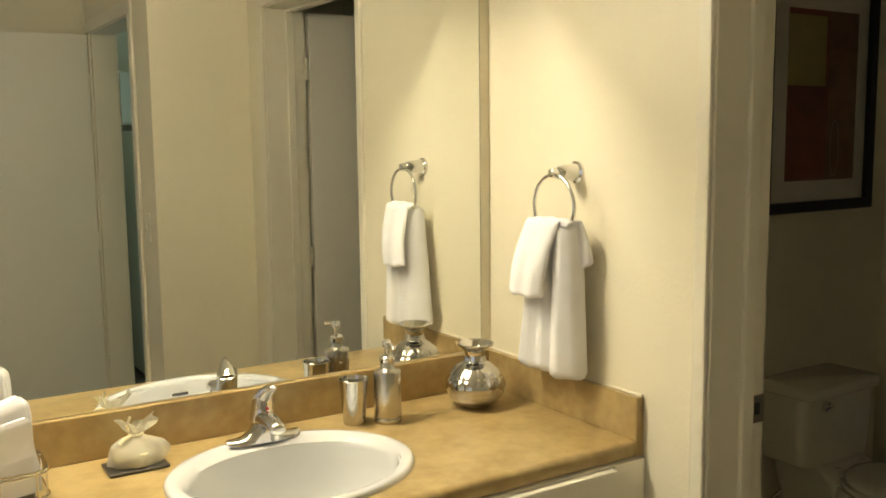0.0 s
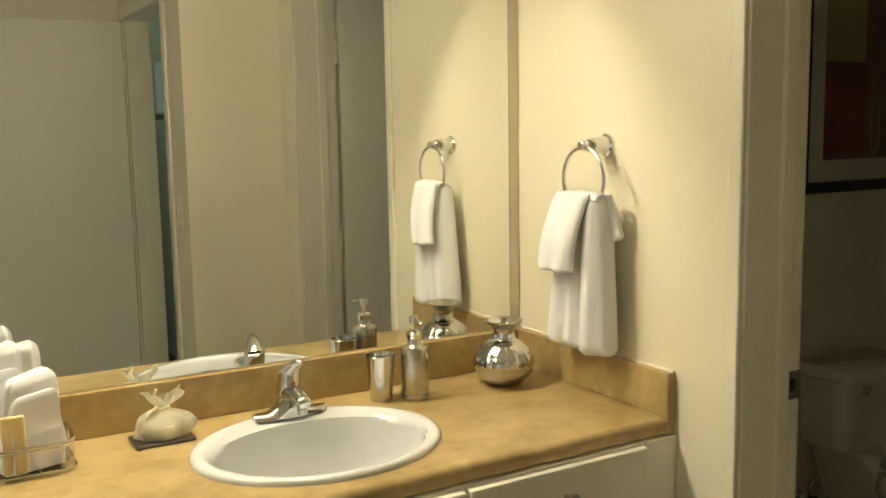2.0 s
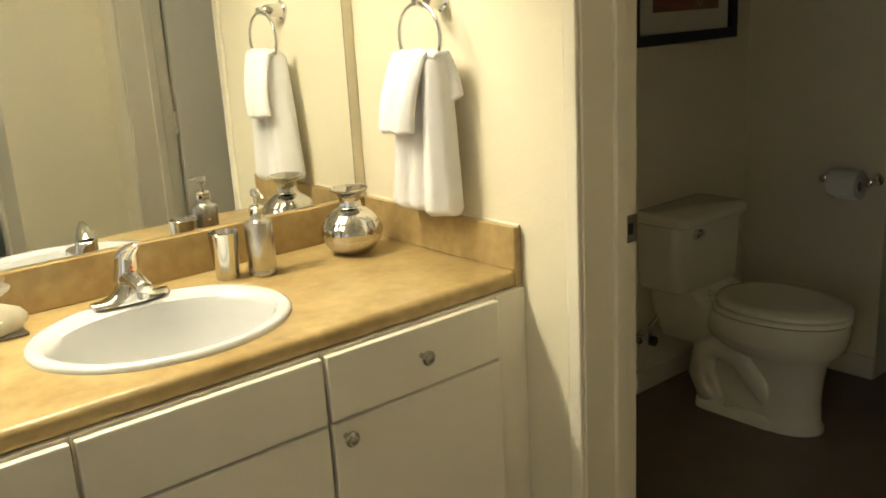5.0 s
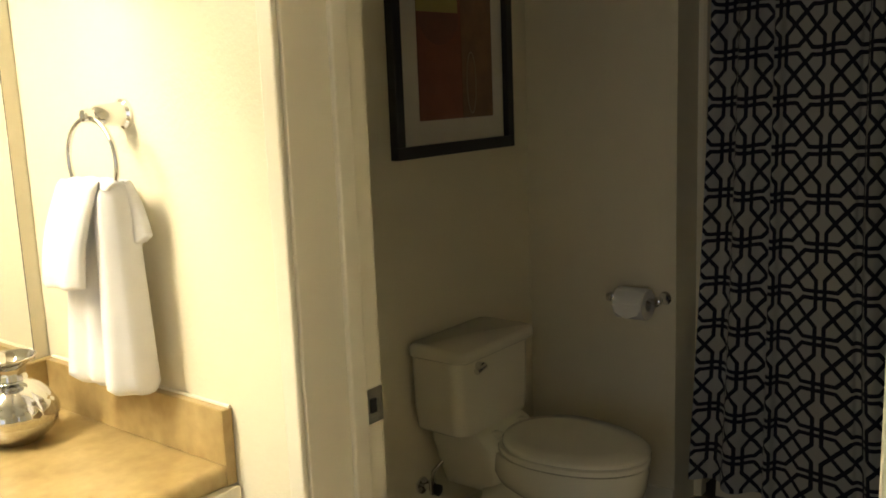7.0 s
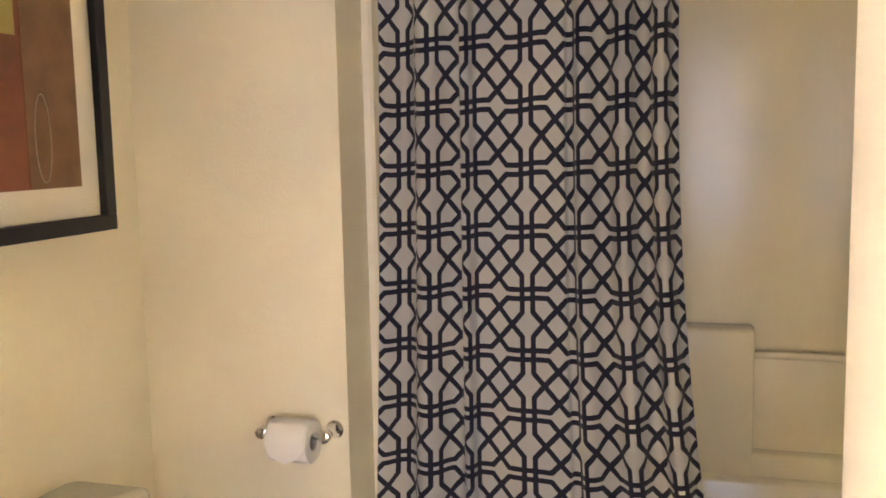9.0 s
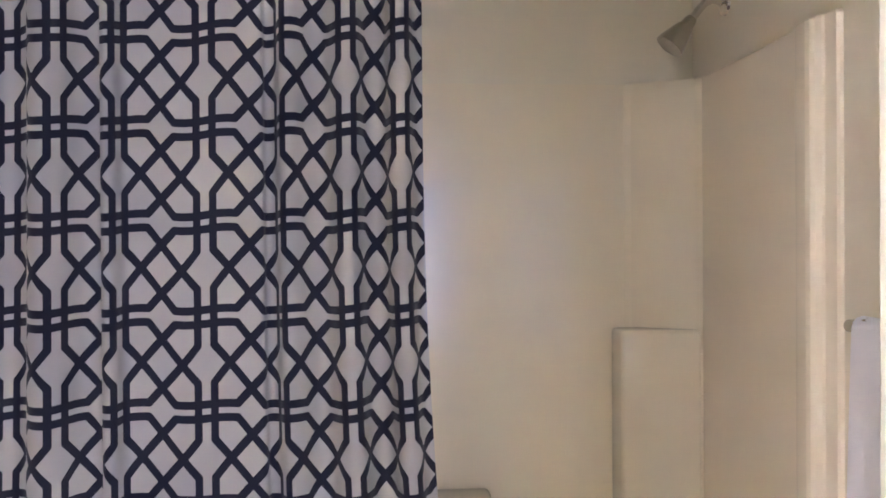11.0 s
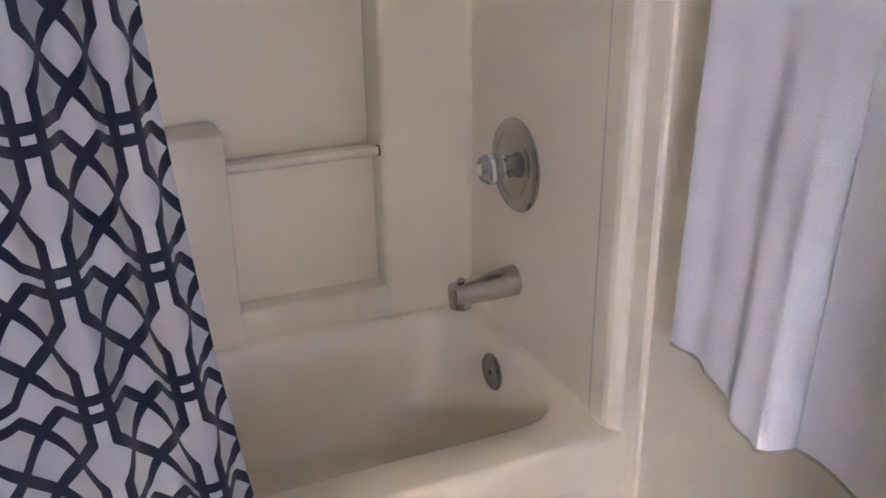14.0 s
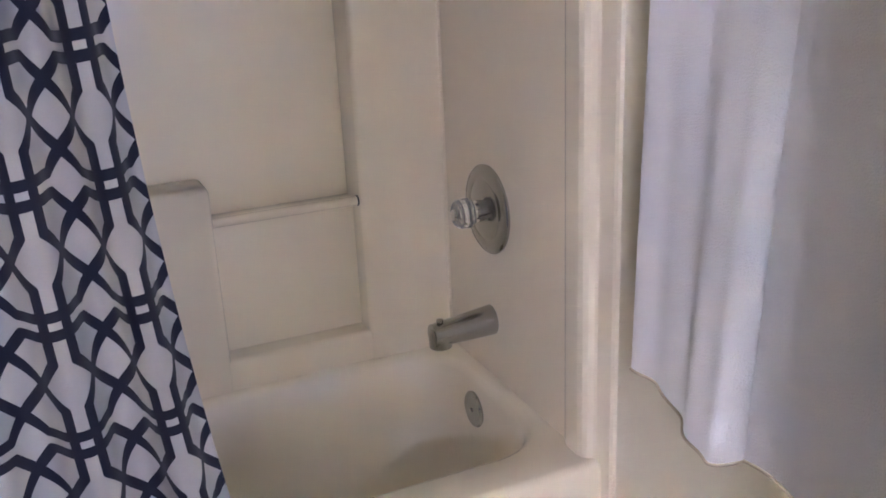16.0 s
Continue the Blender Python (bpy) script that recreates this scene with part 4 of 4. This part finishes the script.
part("knob_cap", lathe([(0.012, 0.0765), (0.011, 0.080), (0.0, 0.081)], (VVX, YP, VVZ), 20, "y"), M_CHROME, kb, "", True)
# spout
SZ = 0.549
ts = thing("tub_spout", (VVX, YP, SZ), "chrome tub spout with diverter knob", "tub spout")
rg = []
for i in range(8):
    u = i / 7
    y = YP + 0.0005 + 0.136 * u
    zc = SZ + 0.002 - 0.008 * u
    rw, rh = 0.032 - 0.007 * u, 0.032 - 0.008 * u
    rg.append([(VVX + rw * math.cos(2 * math.pi * j / 24), y, zc + rh * math.sin(2 * math.pi * j / 24)) for j in range(24)])
part("spout_body", loft(rg), M_CHROME_DIM, ts, "", True)
part("spout_tip", lathe([(0.018, 0.006), (0.0235, 0.0), (0.0245, -0.012), (0.0235, -0.034), (0.020, -0.036), (0.0, -0.032)], (VVX, YP + 0.119, SZ + 0.002), 24), M_CHROME_DIM, ts, "", True)
part("diverter", lathe([(0.004, 0.0), (0.004, 0.010), (0.007, 0.012), (0.007, 0.017), (0.0, 0.019)], (VVX, YP + 0.119, SZ + 0.010), 20), M_CHROME_DIM, ts, "", True)
ov = thing("overflow_plate", (2.722, YP + 0.05, 0.358), "round chrome overflow plate in the tub end", "overflow plate")
part("plate", lathe([(0.040, 0.0), (0.040, 0.004), (0.036, 0.008), (0.0, 0.010)], (2.712, YP + 0.050, 0.356), 36, "y"), M_CHROME_DIM, ov, "", True)
part("screw", lathe([(0.005, 0.010), (0.005, 0.012), (0.0, 0.013)], (2.712, YP + 0.050, 0.356), 14, "y"), M_NICKEL, ov, "", True)
# shower head
sh = thing("shower", (2.831, YP, 2.03), "chrome shower head on a bent wall arm", "shower head")
part("flange", lathe([(0.030, 0.0), (0.028, 0.006), (0.012, 0.012)], (2.831, YP - 0.0245, 2.027), 28, "y"), M_CHROME, sh, "", True)
part("arm", tube([(2.831, YP - 0.02, 2.027), (2.831, YP + 0.006, 2.035), (2.831, YP + 0.026, 2.026), (2.831, YP + 0.055, 1.991)], 0.0095, 14), M_CHROME, sh, "", True)
hd = lathe([(0.012, 0.0), (0.015, -0.010), (0.015, -0.022), (0.020, -0.030), (0.033, -0.075), (0.034, -0.086), (0.028, -0.088), (0.0, -0.084)], (0, 0, 0), 32)
bmesh.ops.transform(hd, matrix=Matrix.Translation((2.831, YP + 0.055, 1.991)) @ Matrix.Rotation(radians(40), 4, "X"), verts=hd.verts)
part("head", hd, M_NICKEL, sh, "", True)

# ---------- shower curtain ----------
RODX, RODZ = 2.175, 1.899
rd = thing("curtain_rod", (RODX, YN, RODZ), "chrome shower curtain rod", "curtain rod")
part("rod", tube([(RODX, YP - 0.024, RODZ), (RODX, YT - 0.001, RODZ)], 0.0125, 18), M_CHROME, rd, "", True)
for y, s in ((YP - 0.0245, 1), (YT - 0.0005, -1)):
    part("socket", lathe([(0.028, 0.0), (0.028, s * 0.006), (0.017, s * 0.02)], (RODX, y, RODZ), 24, "y"), M_CHROME, rd, "", True)


def curtain_material():
    m = bpy.data.materials.new("lattice_fabric")
    m.use_nodes = True
    nt = m.node_tree
    b = nt.nodes["Principled BSDF"]
    b.inputs["Roughness"].default_value = 0.85
    b.inputs["Sheen Weight"].default_value = 0.2
    uv = nt.nodes.new("ShaderNodeUVMap")
    uv.uv_map = "UVMap"
    sx = nt.nodes.new("ShaderNodeSeparateXYZ")
    nt.links.new(uv.outputs[0], sx.inputs[0])

    def op(kind, a, b_=None, c=None, clamp=False):
        nd = nt.nodes.new("ShaderNodeMath")
        nd.operation, nd.use_clamp = kind, clamp
        for i, v in enumerate((a, b_, c)):
            if v is None:
                continue
            if isinstance(v, (int, float)):
                nd.inputs[i].default_value = v
            else:
                nt.links.new(v, nd.inputs[i])
        return nd.outputs[0]

    u = op("ABSOLUTE", op("SUBTRACT", op("FRACT", op("ADD", sx.outputs[0], 0.5)), 0.5))
    v = op("ABSOLUTE", op("SUBTRACT", op("FRACT", op("ADD", sx.outputs[1], 0.5)), 0.5))
    best = None
    for ax, ay, bx, by in ((0, 0.074, 0.35, 0.074), (0.092, 0, 0.092, 0.30), (0.35, 0.074, 0.5, 0.242), (0.5, 0.242, 0.27, 0.5), (0.27, 0.5, 0.092, 0.30)):
        dx, dy = bx - ax, by - ay
        ll = dx * dx + dy * dy
        t = op("ADD", op("MULTIPLY", op("SUBTRACT", u, ax), dx / ll), op("MULTIPLY", op("SUBTRACT", v, ay), dy / ll), clamp=True)
        px = op("SUBTRACT", op("SUBTRACT", u, ax), op("MULTIPLY", t, dx))
        py = op("SUBTRACT", op("SUBTRACT", v, ay), op("MULTIPLY", t, dy))
        d2 = op("ADD", op("MULTIPLY", px, px), op("MULTIPLY", py, py))
        best = d2 if best is None else op("MINIMUM", best, d2)
    line = op("LESS_THAN", best, 0.0435 ** 2)
    mix = nt.nodes.new("ShaderNodeMixRGB")
    nz = nt.nodes.new("ShaderNodeTexNoise")
    nz.inputs["Scale"].default_value, nz.inputs["Detail"].default_value = 900.0, 3.0
    tc = nt.nodes.new("ShaderNodeTexCoord")
    nt.links.new(tc.outputs["Object"], nz.inputs["Vector"])
    white = nt.nodes.new("ShaderNodeMixRGB")
    white.inputs[1].default_value, white.inputs[2].default_value = (0.50, 0.49, 0.49, 1), (0.60, 0.59, 0.58, 1)
    nt.links.new(nz.outputs["Fac"], white.inputs[0])
    nt.links.new(white.outputs[0], mix.inputs[1])
    mix.inputs[2].default_value = (0.016, 0.018, 0.036, 1)
    nt.links.new(line, mix.inputs[0])
    nt.links.new(mix.outputs[0], b.inputs["Base Color"])
    bp = nt.nodes.new("ShaderNodeBump")
    bp.inputs["Strength"].default_value, bp.inputs["Distance"].default_value = 0.15, 0.001
    nt.links.new(nz.outputs["Fac"], bp.inputs["Height"])
    nt.links.new(bp.outputs[0], b.inputs["Normal"])
    tl = nt.nodes.new("ShaderNodeBsdfTranslucent")
    nt.links.new(mix.outputs[0], tl.inputs["Color"])
    ms = nt.nodes.new("ShaderNodeMixShader")
    ms.inputs[0].default_value = 0.42
    nt.links.new(b.outputs[0], ms.inputs[1])
    nt.links.new(tl.outputs[0], ms.inputs[2])
    nt.links.new(ms.outputs[0], nt.nodes["Material Output"].inputs["Surface"])
    return m


M_CURT = curtain_material()
PU, PV = 0.128, 0.1424       # pattern repeat
CT0, CB0 = 1.860, 0.120      # top and hem
# crests and valleys of the folds, in pattern repeats from the flat panel's middle, with the steepness up to each
FOLDS = ((3.45, 0.0), (3.0, 1.37), (2.5, 1.40), (2.0, 1.28), (1.55, 1.05), (1.15, 0.9), (0.78, 1.28), (0.62, 1.5), (-0.85, 0.15), (-1.15, 1.32), (-1.55, 1.45), (-2.15, 1.0), (-2.95, 1.28), (-3.45, 0.9))


def fold_angle(s):
    """Slope of the cloth along its length; s from the open edge."""
    p = FOLDS[0][0] - s / PU
    for q, ((a, _), (b, steep)) in enumerate(zip(FOLDS, FOLDS[1:])):
        if p >= b:
            return (1 if q % 2 else -1) * steep * math.sin(math.pi * (a - p) / (a - b))
    return 0.0


ns, nz_ = 420, 46
SL = 6.9 * PU
xs_, ylist, x, y = [], [], 0.0, 0.0
for i in range(ns):
    s = SL * i / (ns - 1)
    if i:
        th = fold_angle(s - 0.5 * SL / (ns - 1))
        x += math.sin(th) * SL / (ns - 1)
        y += math.cos(th) * SL / (ns - 1)
    xs_.append(x)
    ylist.append(y)
mean_x = sum(xs_) / ns
xs_ = [q - mean_x for q in xs_]
YR, YL = -0.258, 0.424
sc_ = (YL - YR) / ylist[-1]
cv_bm = bmesh.new()
uvl = cv_bm.loops.layers.uv.new("UVMap")
grid = []
for k in range(nz_):
    v = k / (nz_ - 1)
    z = CT0 - v * (CT0 - CB0)
    row = []
    for i in range(ns):
        s = SL * i / (ns - 1)
        amp = 1.15 + 0.15 * v
        edge = max(0.0, 1 - s / 0.48)
        flare = -0.155 * edge * max(0.0, (v - 0.1) / 0.9) ** 2.2 + 0.05 * max(0.0, (s - 0.6) / 0.28) * v ** 1.5
        yy = YR + ylist[i] * sc_ + flare
        xx = 2.175 + xs_[i] * amp + 0.010 * math.sin(s * 9 + v * 2.5) * v - 0.02 * v
        row.append((cv_bm.verts.new((xx, yy, z + 0.004 * math.sin(s * 50) * (1 - v))), s, z))
    grid.append(row)
S0 = FOLDS[0][0] * PU
for a, b in zip(grid, grid[1:]):
    for i in range(ns - 1):
        q = (a[i], a[i + 1], b[i + 1], b[i])
        f = cv_bm.faces.new([t_[0] for t_ in q])
        for lp, t_ in zip(f.loops, q):
            lp[uvl].uv = ((t_[1] - S0) / PU, (t_[2] - 1.515) / PV)
cur = thing("shower_curtain", (2.175, 0.1, CB0), "white shower curtain with navy lattice print, drawn half open", "shower curtain")
part("fabric", cv_bm, M_CURT, cur, "", True, 80)
for i in range(11):
    s = 0.02 + i * 0.084
    j = int(s / SL * (ns - 1))
    yy = YR + ylist[j] * sc_
    part("curtain_ring", tube([(RODX + 0.024 * math.sin(2 * math.pi * q / 20), yy, RODZ - 0.012 + 0.032 * math.cos(2 * math.pi * q / 20)) for q in range(20)], 0.0025, 6, True), M_CHROME, cur, "chrome curtain ring", True)

# ---------- towel bar with bath towels ----------
WY = YP - 0.025
BZ = 1.344
bar = thing("towel_bar", (1.85, WY, BZ), "satin nickel towel bar on the wall", "towel bar")
for x in (2.105, 1.42):
    part("post", lathe([(0.028, 0.0), (0.028, 0.006), (0.018, 0.012), (0.013, 0.038), (0.014, 0.068), (0.011, 0.076)], (x, WY, BZ + 0.004), 24, "y"), M_NICKEL, bar, "", True)
part("bar", tube([(2.168, WY + 0.063, BZ), (1.390, WY + 0.063, BZ)], 0.0104, 14), M_NICKEL, bar, "", True)


M_HEM = mat("hem_stitching", (0.55, 0.47, 0.32), 0.9, bump=0.4, bscale=300, var=0.1)


def bath_towel(x0, x1, z_front, z_back, label, swell, lead, phase):
    """A towel folded over the bar; its front fall swells into a rounded fold that curls back at the x0 side."""
    yb, rows, nf = WY + 0.063, [], 26
    prof = [(-0.017, z_back + (BZ - z_back) * k / 8, 0.0) for k in range(9)]
    prof += [(-0.019 * math.cos(math.pi * k / 6), BZ + 0.019 * math.sin(math.pi * k / 6), 0.0) for k in range(1, 6)]
    prof += [(0.019, BZ - (BZ - z_front) * k / nf, k / nf) for k in range(nf + 1)]
    for dy, z, low in prof:
        row = []
        for i in range(49):
            u = i / 48
            x = x1 + (x0 - x1) * u
            fold = (u / 0.86) ** 1.25 if u < 0.86 else max(0.0, 1 - ((u - 0.86) / 0.14) ** 2 * 0.85)
            w = swell * fold * low ** 0.75 + (0.012 + lead * (1 - u) ** 2) * low
            w += (0.0045 * math.sin(u * 9 + phase + 1.5 * low) + 0.003 * math.sin(u * 21 + phase * 2)) * low ** 0.5
            w -= 0.006 * math.exp(-((u - 0.50 - 0.06 * low) / 0.07) ** 2) * low
            droop = (0.006 * math.sin(u * 5 + phase) - 0.012 * fold) * low
            if low == 0.0:
                w = 0.0
            row.append((x, max(yb + dy + w, WY + 0.004), z + droop))
        rows.append(row)
    e = thing("bath_towel", ((x0 + x1) / 2, yb, z_front), label, "towel", "bath towels on the bar")
    hem = [(p[0], p[1] + 0.001, p[2] - 0.001) for p in rows[-1]]
    body = part("cloth", cloth(rows, 0.010), M_TERRY, e, "", True, 80)
    part("hem", tube(hem, 0.0022, 8), M_HEM, body, "tan stitched hem", True)
    return e


bath_towel(1.874, 2.128, 0.714, 0.80, "white cotton bath towel hanging over the bar", 0.052, 0.0, 0.3)
bath_towel(1.430, 1.872, 0.706, 0.75, "wide white cotton bath towel hanging over the bar", 0.070, 0.028, 1.7)

# ---------- kitchen seen in the mirror ----------
uc = thing("wall_cabinet", (0.75, -3.2, 1.62), "white kitchen wall cabinet with panel doors", "cabinet")
part("body", box(0.35, 1.25, -3.379, -3.06, 1.62, 1.96, 0.002), M_CAB, uc)
for i in range(2):
    part("door", box(0.355 + 0.45 * i, 0.795 + 0.45 * i, -3.058, -3.040, 1.63, 1.95, 0.003), M_CAB, uc)
rf = thing("refrigerator", (0.75, -3.05, 0), "white refrigerator with dark handle", "refrigerator")
part("body", box(0.36, 1.10, -3.36, -2.80, 0.02, 1.58, 0.010), M_CAB, rf)
part("freezer_door", box(0.36, 1.10, -2.798, -2.745, 1.17, 1.575, 0.012), M_CAB, rf)
part("lower_door", box(0.36, 1.10, -2.798, -2.745, 0.10, 1.160, 0.012), M_BLACK, rf)
part("grille", box(0.36, 1.10, -2.795, -2.760, 0.0, 0.09, 0.004), M_CAB, rf)
part("handle", tube([(0.42, -2.725, 1.22), (0.42, -2.715, 1.30), (0.42, -2.725, 1.40)], 0.010, 10), M_BLACK, rf, "", True)
lsw = thing("light_switch", (HX - 0.001, -0.84, 1.15), "white light switch plate beside the hall door", "light switch")
part("plate", box(HX - 0.006, HX - 0.0005, -0.845, -0.775, 1.10, 1.215, 0.002), M_TRIM, lsw)
part("toggle", box(HX - 0.014, HX - 0.006, -0.816, -0.804, 1.145, 1.172, 0.002), M_TRIM, lsw)
